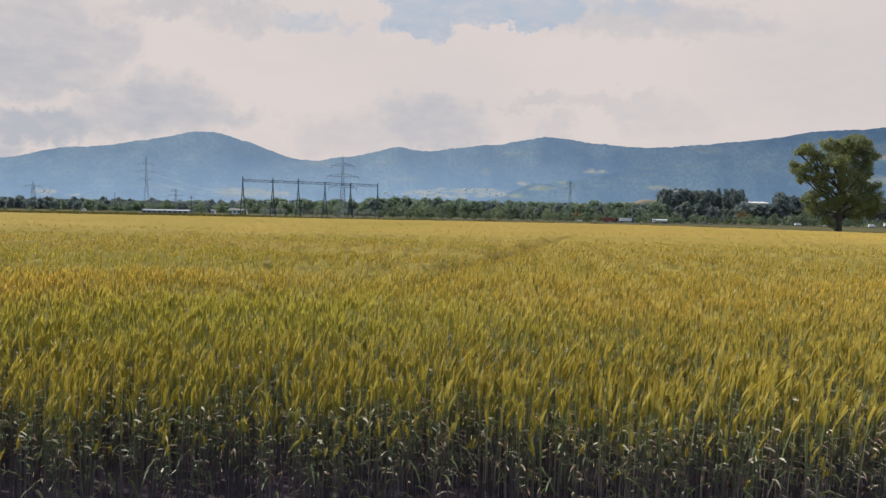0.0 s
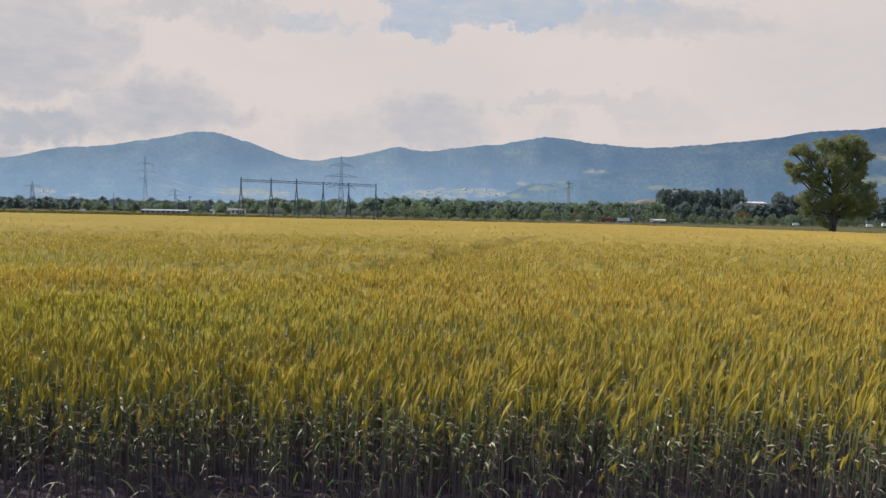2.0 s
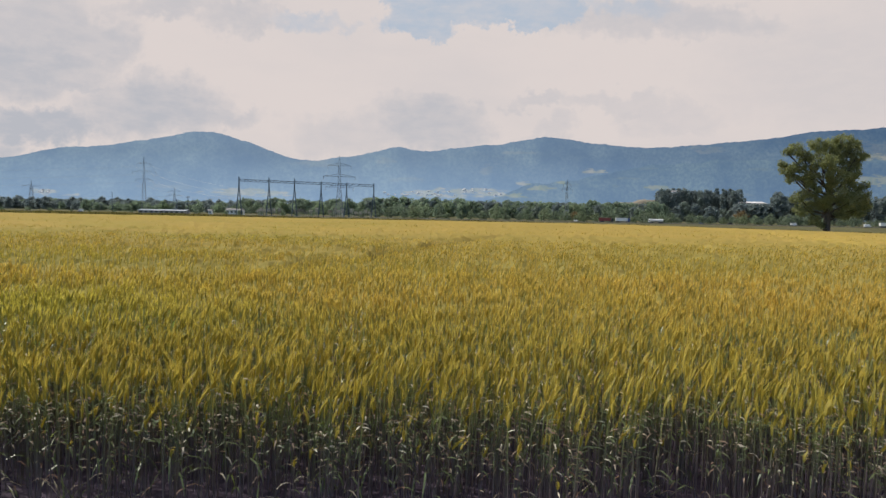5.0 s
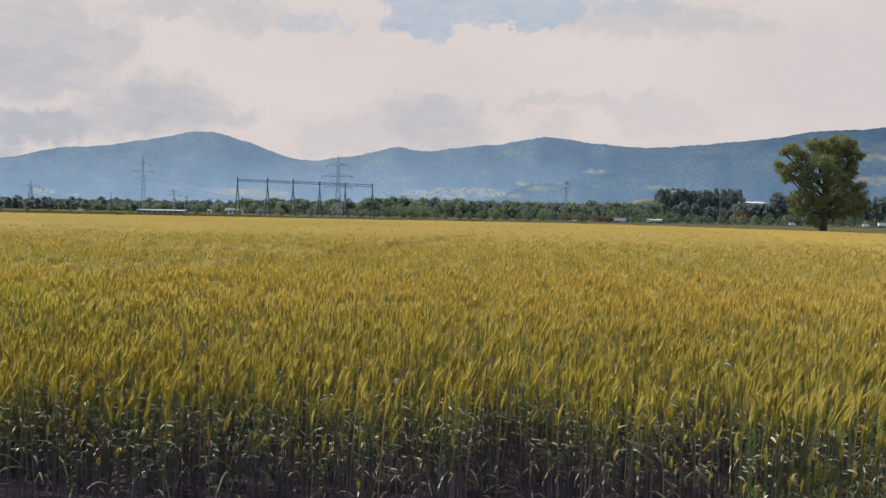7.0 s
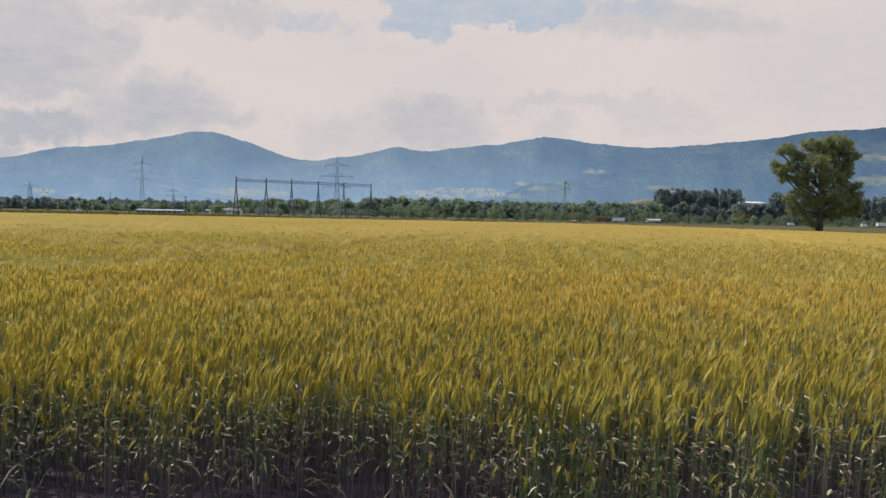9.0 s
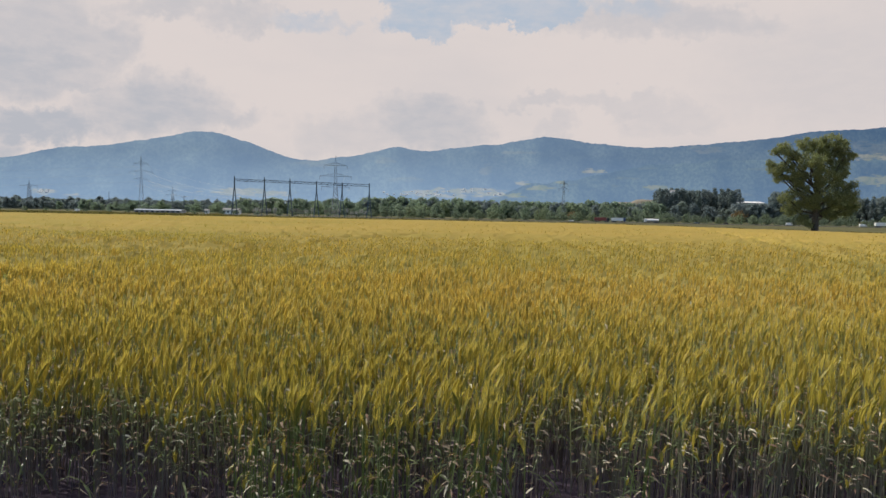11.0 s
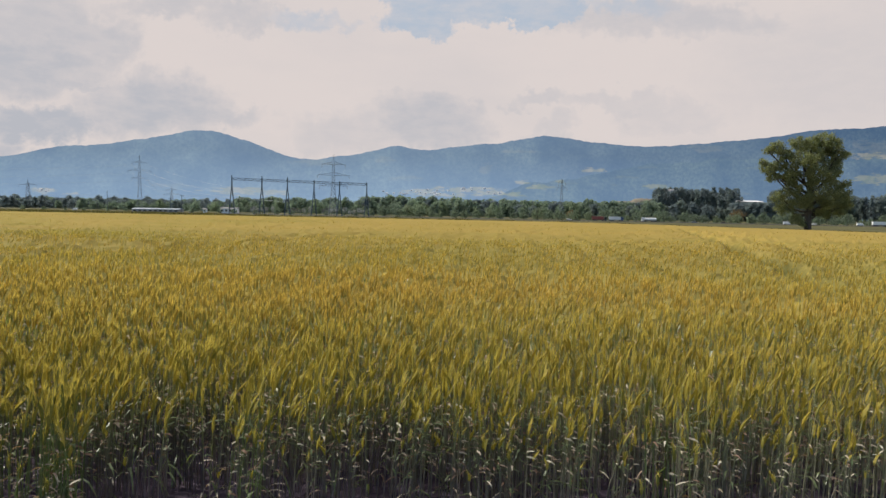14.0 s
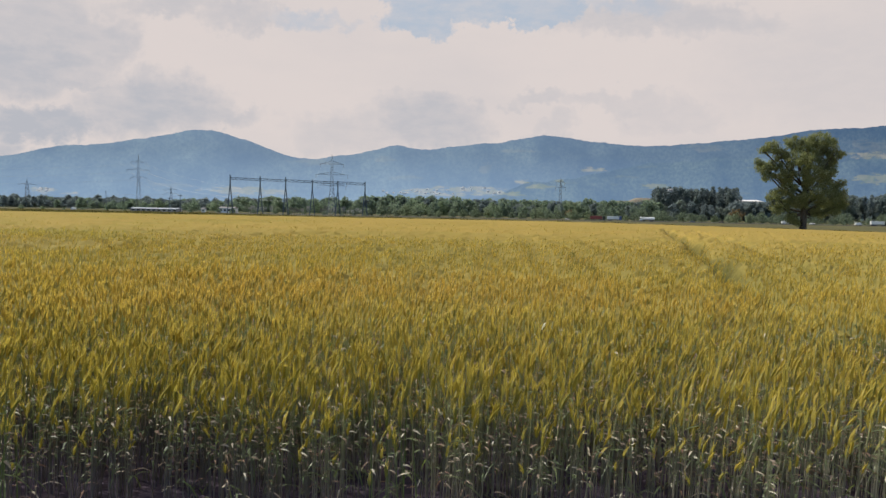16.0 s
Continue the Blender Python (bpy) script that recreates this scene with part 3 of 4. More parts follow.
def stalk(seed, level):
    """One wheat stalk one unit high (stem, blades, ear, awns): vertices, triangles, material of each."""
    rs = np.random.RandomState(seed)
    V, F, S = [], [], []

    def put(vf, slot):
        o = len(V)
        V.extend(vf[0])
        F.extend([tuple(i + o for i in t) for t in vf[1]])
        S.extend([slot] * len(vf[1]))

    nod = rs.uniform(0.0, 0.046)                 # how far the ear nods over
    ear0, ear1 = 0.875, 1.0
    fat = (0.0035, 0.0045, 0.008, 0.014)[level]
    late = 6 if level == 2 and seed % 5 < 1 else 0
    if level == 0:
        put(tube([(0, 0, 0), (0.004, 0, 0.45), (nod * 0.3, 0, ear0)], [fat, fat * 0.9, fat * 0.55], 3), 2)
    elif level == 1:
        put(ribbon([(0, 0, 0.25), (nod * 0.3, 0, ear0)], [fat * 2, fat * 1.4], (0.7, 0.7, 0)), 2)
    # the ear: a plump four-sided spikelet column
    ex = lambda t: nod * (0.3 + 0.9 * t * t)
    if level == 0:
        ts, rr = (0, 0.25, 0.6, 0.9, 1.0), (0.003, 0.008, 0.0085, 0.006, 0.001)
        put(tube([(ex(t), 0, ear0 + (ear1 - ear0) * t) for t in ts], rr, 3), 0)
    elif level == 1:
        put(tube([(ex(t), 0, ear0 + (ear1 - ear0) * t) for t in (0, 0.4, 1.0)], (0.004, 0.009, 0.003), 3), 0)
    else:
        w = 0.014 if level == 2 else 0.019
        put(ribbon([(ex(t), 0, ear0 - 0.04 + (ear1 - ear0 + 0.04) * t) for t in (0, 1.0)], (w, w * 0.8), (0.5, 0.8, 0)), late)
        if level == 2:
            put(ribbon([(ex(t), 0, ear0 - 0.08 + (ear1 - ear0 + 0.1) * t) for t in (0, 1.0)], (w, w * 0.7), (1, -0.1, 0)), late)
    # awns, a loose brush round and above the ear
    for i in range((18, 9, 4, 3)[level]):
        t = rs.uniform(0.0, 0.95)
        a = rs.uniform(0, 6.28)
        base = np.array((ex(t), 0, ear0 + (ear1 - ear0) * t))
        ln = rs.uniform(0.05, 0.105)
        tip = base + np.array((math.cos(a) * 0.022 + nod * 0.4, math.sin(a) * 0.022, ln))
        w = (0.0011, 0.0026, 0.007, 0.016)[level]
        s = np.array((-math.sin(a), math.cos(a), 0)) * w
        put(([base - s, base + s, tip], [(0, 1, 2)]), 1 if level < 2 or (level == 2 and i < 2) else late)
    # blades that arch out and hang
    for i in range((2, 3, 0, 0)[level]):
        z0 = rs.uniform(0.42, 0.82)
        a = rs.uniform(0, 6.28)
        d = np.array((math.cos(a), math.sin(a), 0))
        ln = rs.uniform(0.03, 0.07) if rs.rand() < 0.88 else rs.uniform(0.07, 0.14)
        droop = rs.uniform(0.4, 2.0)
        pts = [np.array((0.003, 0, z0)) + d * ln * t + np.array((0, 0, ln * (0.75 * t - droop * t * t))) for t in ((0, 0.35, 0.7, 1.0) if level == 0 else (0, 0.5, 1.0))]
        ws = (0.005, 0.010, 0.008, 0.001) if level == 0 else (0.011, 0.018, 0.002)
        put(ribbon(pts, ws, (-d[1], d[0], 0.25)), 4 if ln < 0.1 and rs.rand() < 0.4 else 3)
    for i in range((2, 1, 0, 0)[level]):         # short withered blade tips, bent level; pale colour stands in for glints
        z0, a = rs.uniform(0.42, 0.86), rs.uniform(0, 6.28)
        d = np.array((math.cos(a), math.sin(a), rs.uniform(-0.5, 0.4)))
        p = np.array((0.003, 0, z0))
        big = rs.uniform(0.6, 1.8)
        put(ribbon([p, p + d * big * 0.016, p + d * big * 0.028 - np.array((0, 0, 0.008 * big))], (0.006 * big, 0.0075 * big, 0.003), (-d[1] * 0.6, d[0] * 0.6, 0.75)), 4)
    if level == 0 and rs.rand() < 0.17:           # a long withered blade that arches over
        a, z0, ln, droop = rs.uniform(0, 6.28), rs.uniform(0.12, 0.5), rs.uniform(0.12, 0.26), rs.uniform(1.0, 1.9)
        d = np.array((math.cos(a), math.sin(a), 0))
        pts = [np.array((0.003, 0, z0)) + d * ln * 0.8 * t + np.array((0, 0, ln * (1.0 * t - droop * t * t))) for t in (0, 0.3, 0.6, 0.85, 1.0)]
        put(ribbon(pts, (0.005, 0.009, 0.010, 0.007, 0.001), (-d[1], d[0], 0.3)), 4 if rs.rand() < 0.6 else 3)
    return np.array(V, float), np.array(F, int), np.array(S, int)


def tuft(seed):
    """Short withered and green blades on the soil between the stalks."""
    rs = np.random.RandomState(900 + seed)
    V, F, S = [], [], []
    for i in range(5):
        a, ln = rs.uniform(0, 6.28), rs.uniform(0.08, 0.26)
        d = np.array((math.cos(a), math.sin(a), 0))
        p0 = np.array((rs.uniform(-0.05, 0.05), rs.uniform(-0.05, 0.05), 0))
        up, droop = rs.uniform(0.5, 1.3), rs.uniform(0.1, 0.9)
        pts = [p0 + d * ln * 0.6 * t + np.array((0, 0, ln * (up * t - droop * t * t))) for t in (0, 0.5, 1.0)]
        v, f = ribbon(pts, (0.006, 0.010, 0.001), (-d[1], d[0], 0.2))
        F += [tuple(q + len(V) for q in t) for t in f]
        V += v
        S += [4 if rs.rand() < 0.22 else 3] * len(f)
    return np.array(V, float), np.array(F, int), np.array(S, int)


def sow(y0, y1, density, level, kinds, spots=None, tall=1.0):
    """Scatter stalks over a strip of the field, in wind-leaned drifts."""
    V, F, S, base = [], [], [], 0
    if spots is not None:
        x, y = spots
    else:
        xl, xr = -(0.72 * y1 + 1.2), 9.6 + 0.72 * y1 + 1.2
        n = int((xr - xl) * (y1 - y0) * density)
        x, y = rng.uniform(xl, xr, n), rng.uniform(y0, y1, n)
        if level == 0:                            # a ragged first row
            y = y + 0.16 * wave(x, x * 0, 9, 2.2) * (y < 4.1) + 0.25 * rng.rand(n) ** 3 * (y < 3.6)
        keep = (x > -(0.72 * y + 1.2)) & (x < 9.6 + 0.72 * y + 1.2) & (rng.rand(n) > 0.9 * track_depth(x, y))
        drift = wave(x * 0.35, y, 23, 3.2) * (0.28 if level == 1 else 0.55 if level in (2, 3) else 0.0)
        keep &= rng.rand(n) < 0.80 + 0.35 * wave(x, y, 21, 0.9) + drift
        if level == 0:                            # thin places and fuller ones along the outer rows
            keep &= (y > 3.75) | (rng.rand(n) < np.clip(0.62 + 0.5 * wave(x, x * 0, 12, 1.2) + 0.5 * wave(x, y, 13, 0.4), 0.2, 1.0))
        x, y = x[keep], y[keep]
    y = aslant(x, y)
    n = len(x)
    h = tall * crop_height(x, y) * rng.normal(1.0, 0.075 if level in (0, 1, 4) else 0.05, n).clip(0.72, 1.16) * np.where(rng.rand(n) < 0.36 + 0.24 * smooth01(6.8, 9.5, x), rng.uniform(0.52, 0.98, n), 1.0)
    gust = 0.018 + 0.045 * wave(x, y, 31, 3.5) + 0.05 * wave(x, y, 33, 0.8) + rng.normal(0, 0.03, n) + np.where(rng.rand(n) < 0.03, 0.2, 0.0)
    side = 0.05 * wave(x, y, 35, 0.8) + rng.normal(0, 0.035, n)
    turn = rng.normal(0.0, 1.3, n)                  # the ears nod down the wind
    kind = rng.randint(0, kinds, n)
    z0 = ground_z(y) + dip(x, y)
    for k in range(kinds):
        v, f, s = tuft(k) if level == 4 else stalk(100 * level + k, level)
        m = kind == k
        c, si, hh = np.cos(turn[m])[:, None], np.sin(turn[m])[:, None], h[m][:, None]
        px = v[None, :, 0] * c - v[None, :, 1] * si
        py = v[None, :, 0] * si + v[None, :, 1] * c
        t = np.clip(v[None, :, 2], 0, 1.2)
        bend = t ** 2 * hh
        P = np.stack([px + x[m][:, None] + gust[m][:, None] * bend, py + y[m][:, None] + side[m][:, None] * bend,
                      z0[m][:, None] + v[None, :, 2] * hh * (1 - 0.25 * gust[m][:, None] ** 2)], -1)
        cnt = int(m.sum())
        V.append(P.reshape(-1, 3))
        F.append((f[None] + (np.arange(cnt) * len(v))[:, None, None]).reshape(-1, 3) + base)
        S.append(np.tile(s, cnt))
        base += cnt * len(v)
    return np.concatenate(V), np.concatenate(F), np.concatenate(S)


VV, FF, SS, at = [], [], [], 0
for strip in ((3.2, 5.0, 410, 0, 18), (5.0, 9.6, 330, 1, 12), (9.6, 22.0, 85, 2, 8), (22.0, 60.0, 8.0, 3, 6, None, 0.965)):
    v, f, s = sow(*strip)
    VV.append(v), FF.append(f + at), SS.append(s)
    at += len(v)
# fuller tufts that stand a little out of the first row, and the litter of short blades on the soil
CLUMPS = ((5.42, 3.16, 0.06, 26), (5.66, 3.10, 0.07, 50), (5.97, 3.18, 0.05, 26), (6.08, 3.20, 0.08, 14), (6.45, 3.02, 0.08, 54), (7.3, 3.24, 0.06, 8), (9.3, 3.24, 0.06, 8))
px_ = np.concatenate([rng.normal(cx, w, n) for cx, cy_, w, n in CLUMPS])
py_ = np.concatenate([rng.normal(cy_ - 0.14, 0.07, n) for cx, cy_, w, n in CLUMPS])
lx_ = rng.uniform(-5.5, 15.0, 380)
ly_ = rng.uniform(3.3, 4.8, 380)
for extra in ((0, 0, 0, 0, 10, (px_, py_), 1.12), (0, 0, 0, 4, 12, (lx_, ly_), 1.0)):
    v, f, s = sow(*extra)
    s = np.where(s == 2, 3, np.where(s == 0, 6, s))       # these are still green, stem and ear
    VV.append(v), FF.append(f + at), SS.append(s)
    at += len(v)
# the closed mass of blades under the ears, from a few metres in to the far end
cy = np.concatenate([np.linspace(5.1, 25, 134), np.geomspace(25.3, 172, 96)])
TX = TRACK_X + TRACK_SLOPE * cy[:, None]
CX = np.concatenate([-(0.75 * cy[:, None] + 3) + (TX - 1.0 + 0.75 * cy[:, None] + 3) * np.linspace(0, 1, 190)[None, :-1], TX + np.linspace(-1.0, 3.2, 64)[None],
                     TX + 3.2 + (12.6 + 0.75 * cy[:, None] - TX - 3.2) * np.linspace(0, 1, 110)[None, 1:]], 1)
CY = np.broadcast_to(cy[:, None], CX.shape)
CY = aslant(CX, CY)
CT = track_depth(CX, CY)
CZ = ground_z(CY) + crop_height(CX, CY, False) * smooth01(5.0, 7.4, cy[:, None]) * (0.835 + 0.125 * smooth01(11, 22, CY)) - 0.5 * CT + 0.05 * wave(CX, CY, 55, 0.7) * smooth01(5.1, 7, cy[:, None])
CZ += np.random.RandomState(4).normal(0, 0.016, CZ.shape) * (1 - CT) * (1 - 0.9 * smooth01(12, 25, CY)) + 0.04 * smooth01(30, 70, CY) + 0.05 * wave(CX * 0.12, CY, 57, 9.0, 3) * smooth01(16, 30, CY)
CZ += dip(CX, CY)
CZ[0] = ground_z(CY[0])
i = np.arange(CX.size).reshape(CX.shape)
tri = np.concatenate([np.stack([i[:-1, :-1], i[:-1, 1:], i[1:, 1:]], -1).reshape(-1, 3), np.stack([i[:-1, :-1], i[1:, 1:], i[1:, :-1]], -1).reshape(-1, 3)])
slot = np.full(len(tri), 5)
VV.append(np.stack([CX, CY, CZ], -1).reshape(-1, 3)), FF.append(tri + at), SS.append(slot)
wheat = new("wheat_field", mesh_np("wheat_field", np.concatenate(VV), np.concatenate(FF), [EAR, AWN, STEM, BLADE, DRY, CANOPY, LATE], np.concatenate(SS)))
tagged(wheat, "ripening golden green wheat with bearded ears leaning in the wind", "wheat", kind="stuff")


# ---- trees ----
def leaf_cloud(lobes, count, size, seed, squash=0.8, hollow=0.45, sprays=9, stray=0.6, tuft_r=(0.22, 0.42), loose=0.0):
    """Many small leaf clumps, set through the outer parts of the crown's lobes. lobes: x, y, z, radius."""
    rs = np.random.RandomState(seed)
    L = []
    for x, y, z, r in lobes:                      # each bough carries several sprays of its own
        L.append((x, y, z, r * 0.78))
        for _ in range(sprays):
            d = rs.normal(size=3)
            d /= np.linalg.norm(d)
            q = r * rs.uniform(0.62, 0.95)
            L.append((x + d[0] * q, y + d[1] * q, z + d[2] * q * squash, r * rs.uniform(*tuft_r)))
    L = np.array(L, float)
    pick = rs.choice(len(L), count, p=L[:, 3] ** 2 / (L[:, 3] ** 2).sum())
    d = rs.normal(size=(count, 3))
    d /= np.linalg.norm(d, axis=1)[:, None]
    # sub-lobes give an uneven outline with gaps
    bump = 1 + 0.22 * np.sin(d[:, 0] * 5 + pick) * np.sin(d[:, 1] * 6 + 2 * pick) * np.sin(d[:, 2] * 5 + 3 * pick) + rs.normal(0, 0.07, count)
    r = L[pick, 3] * (hollow + (1 - hollow) * rs.rand(count) ** 0.5) * bump
    c = L[pick, :3] + d * r[:, None] * np.array((1, 1, squash)) + loose * rs.normal(size=(count, 3))
    n = d + rs.normal(0, stray, (count, 3)) + np.array((0, 0, 0.3))
    n /= np.linalg.norm(n, axis=1)[:, None]
    a = np.cross(n, rs.normal(size=(count, 3)))
    a /= np.linalg.norm(a, axis=1)[:, None]
    b = np.cross(n, a)
    s = size * rs.uniform(0.6, 1.35, count)[:, None]
    V = np.stack([c - a * s, c - b * s * 0.55 + n * s * 0.2, c + a * s, c + b * s * 0.55 + n * s * 0.15], 1).reshape(-1, 3)
    return V, np.arange(count * 4).reshape(-1, 4)


def limb(bm, pts, radii, sides=7):
    rings = []
    for k, (p, r) in enumerate(zip(pts, radii)):
        p = Vector(p)
        t = (Vector(pts[min(k + 1, len(pts) - 1)]) - Vector(pts[max(k - 1, 0)])).normalized()
        x = t.orthogonal().normalized()
        y = t.cross(x)
        rings.append([bm.verts.new(p + (x * math.cos(6.2832 * i / sides) + y * math.sin(6.2832 * i / sides)) * r) for i in range(sides)])
    for a, b in zip(rings, rings[1:]):
        for i in range(sides):
            j = (i + 1) % sides
            bm.faces.new((a[i], a[j], b[j], b[i]))
    bm.faces.new(rings[-1])


def tree(name, lobes, height, trunk_r, count, size, leaf, label, seed, hollow=0.45, lean=0.0, sprays=9, boughs=99, stray=0.6, tuft_r=(0.22, 0.42), loose=0.0, squash=0.8):
    """A tree at the origin: tapered trunk, limbs reaching into each lobe, and a crown of leaf clumps."""
    rs = random.Random(seed)
    root = empty(name)
    bm = bmesh.new()
    fork = height * 0.30
    top = (lean + 0.2, 0.1, height * 0.8)
    limb(bm, [(0, 0, -0.4), (0.05, 0, 0.8), (lean * 0.3, 0.1, fork), (lean * 0.7, 0.0, height * 0.55), top], [trunk_r * 1.5, trunk_r, trunk_r * 0.8, trunk_r * 0.5, trunk_r * 0.12], 9)
    part("trunk", bm, BARK, root)
    for x, y, z, r in lobes[:boughs]:
        bm = bmesh.new()
        t0 = min(max(z * 0.55, fork * 0.6), height * 0.6)
        a = Vector((lean * t0 / height, 0, t0))
        b = Vector((x, y, z))
        mid = a.lerp(b, 0.5) + Vector((rs.uniform(-0.4, 0.4), rs.uniform(-0.4, 0.4), -0.06 * height * rs.random()))
        limb(bm, [a, mid, b], [trunk_r * 0.38, trunk_r * 0.24, trunk_r * 0.06], 5)
        for _ in range(3):
            e = b + Vector((rs.uniform(-1, 1), rs.uniform(-1, 1), rs.uniform(-0.3, 1))) * r * 0.8
            limb(bm, [mid.lerp(b, rs.uniform(0.2, 0.8)), b.lerp(e, 0.5), e], [trunk_r * 0.13, trunk_r * 0.08, trunk_r * 0.02], 4)
        part("limb", bm, BARK, root)
    v, f = leaf_cloud(lobes, count, size, seed, squash, hollow=hollow, sprays=sprays, stray=stray, tuft_r=tuft_r, loose=loose)
    crown = new("crown", mesh_np("crown", v, f, [leaf]))
    crown.parent = root
    return tagged(root, label, "tree")


HERO = [(3.3, 0, 24.4, 3.2), (0.6, 1, 23.4, 3.0), (6.0, 0, 23.0, 2.7), (-3.4, 0, 23.4, 2.7), (-9.4, 0, 22.4, 2.4), (-11.6, 0.5, 21.4, 1.4), (-7.0, 0.5, 20.6, 2.2),
        (-11.6, 0, 16.8, 2.5), (-13.0, 0, 18.4, 1.2), (-9.8, 0.5, 14.6, 1.9), (-8.0, 1, 17.6, 2.4), (-3.4, -2, 19.2, 3.8), (2.8, 2, 20.0, 3.8), (7.4, 0, 20.6, 2.3), (9.9, 0.5, 21.0, 1.0),
        (-5.0, 0, 15.3, 3.1), (0.5, -2, 15.4, 3.9), (5.4, 0, 16.2, 3.0), (7.5, 1, 18.4, 1.7), (6.7, 1, 12.4, 3.1), (8.8, -1, 9.8, 2.8), (10.4, 0, 7.6, 1.8), (7.5, 0, 6.6, 2.7),
        (4.4, -2, 9.0, 3.2), (5.1, 0.5, 5.0, 1.8), (-5.0, 0, 11.4, 2.9), (-8.2, 0, 9.6, 2.2), (-6.2, 0.5, 6.8, 2.6), (-3.6, -0.5, 3.8, 1.8), (-2.6, -1.5, 8.4, 2.9), (-1.8, -0.6, 2.4, 1.1),
        (0.5, -2, 10.8, 3.2), (2.6, -0.6, 5.6, 1.8), (9.8, 0, 13.2, 1.5)]
hero = tree("tree", HERO, 26.5, 0.95, 68000, 0.19, OAK, "tall solitary broadleaf tree standing at the edge of the wheat", 3, hollow=0.3, lean=0.2, sprays=24, boughs=34, stray=0.95, tuft_r=(0.14, 0.32), loose=0.22)
hero.matrix_basis = pose(108.6, 181.0, gz(181.0) + float(dip(108.6, 181.0)))
hero.scale = (1.0, 1.0, 1.03)


def wood_tree(seed, wide, tall, leaf, count=720, name="tree", label="green broadleaf tree in the wood across the valley"):
    """A full round wood-edge tree whose foliage reaches the ground."""
    rs = random.Random(seed)
    lobes = [(0, 0, tall * 0.80, wide * 0.26), (0, 0, tall * 0.5, wide * 0.36), (0, 0, tall * 0.22, wide * 0.32)]
    for k in range(10):
        a, z = 2.4 * k, 0.10 + 0.66 * (k + rs.random()) / 10
        r = wide * 0.30 * math.sqrt(max(0.05, 1 - ((z - 0.36) / 0.52) ** 2)) * rs.uniform(0.85, 1.15)
        lobes.append((math.cos(a) * r, math.sin(a) * r, tall * z, wide * rs.uniform(0.19, 0.28)))
    return tree(name, lobes, tall, tall * 0.022, count, tall * (0.062 if count > 500 else 0.085), leaf, label, seed, hollow=0.7, sprays=2, boughs=3, stray=0.6)


def slender_tree(seed, wide, tall, leaf, label):
    """A tall narrow tree of a close stand: bare pale trunk below, tufts of foliage up its length."""
    rs = random.Random(seed)
    lobes = []
    for k in range(9):
        z = 0.30 + 0.56 * (k + rs.random()) / 9
        a, r = 2.4 * k, wide * 0.24 * (1.2 - 0.8 * z)
        lobes.append((math.cos(a) * r, math.sin(a) * r, tall * z, wide * rs.uniform(0.20, 0.30) * (1.1 - 0.4 * z)))
    return tree("tree", lobes, tall, tall * 0.013, 900, tall * 0.021, leaf, label, seed, hollow=0.5, sprays=3, boughs=2, stray=0.7, loose=0.15, squash=2.6)



BUSH = "low round green bush beside the road"
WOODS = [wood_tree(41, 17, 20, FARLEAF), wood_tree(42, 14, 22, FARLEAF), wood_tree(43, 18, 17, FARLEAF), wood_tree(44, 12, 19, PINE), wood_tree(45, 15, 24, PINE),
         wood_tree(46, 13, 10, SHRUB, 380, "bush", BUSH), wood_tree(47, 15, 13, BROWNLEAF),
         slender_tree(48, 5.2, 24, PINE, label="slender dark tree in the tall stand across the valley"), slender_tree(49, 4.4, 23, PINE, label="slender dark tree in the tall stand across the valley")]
F_PX = 1162.0


def place_x(px, y):
    """Where a thing y metres off stands, that is seen at that column from the start of the path."""
    return (px - 784.0) / F_PX * y


wr = random.Random(5)
used = set()


def plant(px, y, kind, size, group="wood across the valley"):
    src = WOODS[kind]
    x = place_x(px, y)
    m = pose(x, y, gz(y) - (0.3 if kind in (5, 6) else 2.6 * size), 0, 0, wr.uniform(0, 360))
    if kind not in used:
        used.add(kind)
        src.matrix_basis = m
        ob = src
    else:
        ob = copy_thing(src, m)
    ob.scale = (size * wr.uniform(0.9, 1.1), size * wr.uniform(0.9, 1.1), size)
    tagged(ob, group=group)


def band(px0, px1, step, y, spread, kinds, s0, s1):
    px = px0
    while px < px1:
        plant(px + wr.uniform(-0.3, 0.3) * step, y + wr.uniform(-spread, spread), wr.choice(kinds), wr.uniform(s0, s1))
        px += step


def crown_shape(seed, wide, tall, count=350, size=0.085, squash=0.8):
    rs = random.Random(seed)
    lobes = [(0, 0, tall * 0.78, wide * 0.28), (0, 0, tall * 0.5, wide * 0.36)]
    for k in range(8):
        a, z = 2.4 * k, 0.2 + 0.6 * (k + rs.random()) / 8
        r = wide * 0.28 * math.sqrt(max(0.05, 1 - ((z - 0.4) / 0.52) ** 2))
        lobes.append((math.cos(a) * r, math.sin(a) * r, tall * z, wide * rs.uniform(0.19, 0.28)))
    return leaf_cloud(lobes, count, tall * size, seed, squash, hollow=0.7, sprays=2, stray=0.6)[0]


CROWNS = [crown_shape(61, 18, 20), crown_shape(62, 16, 22), crown_shape(63, 14, 20), crown_shape(64, 15, 24), crown_shape(65, 5.6, 24, 520, 0.032, 2.0), crown_shape(66, 5.0, 23, 520, 0.032, 2.0)]


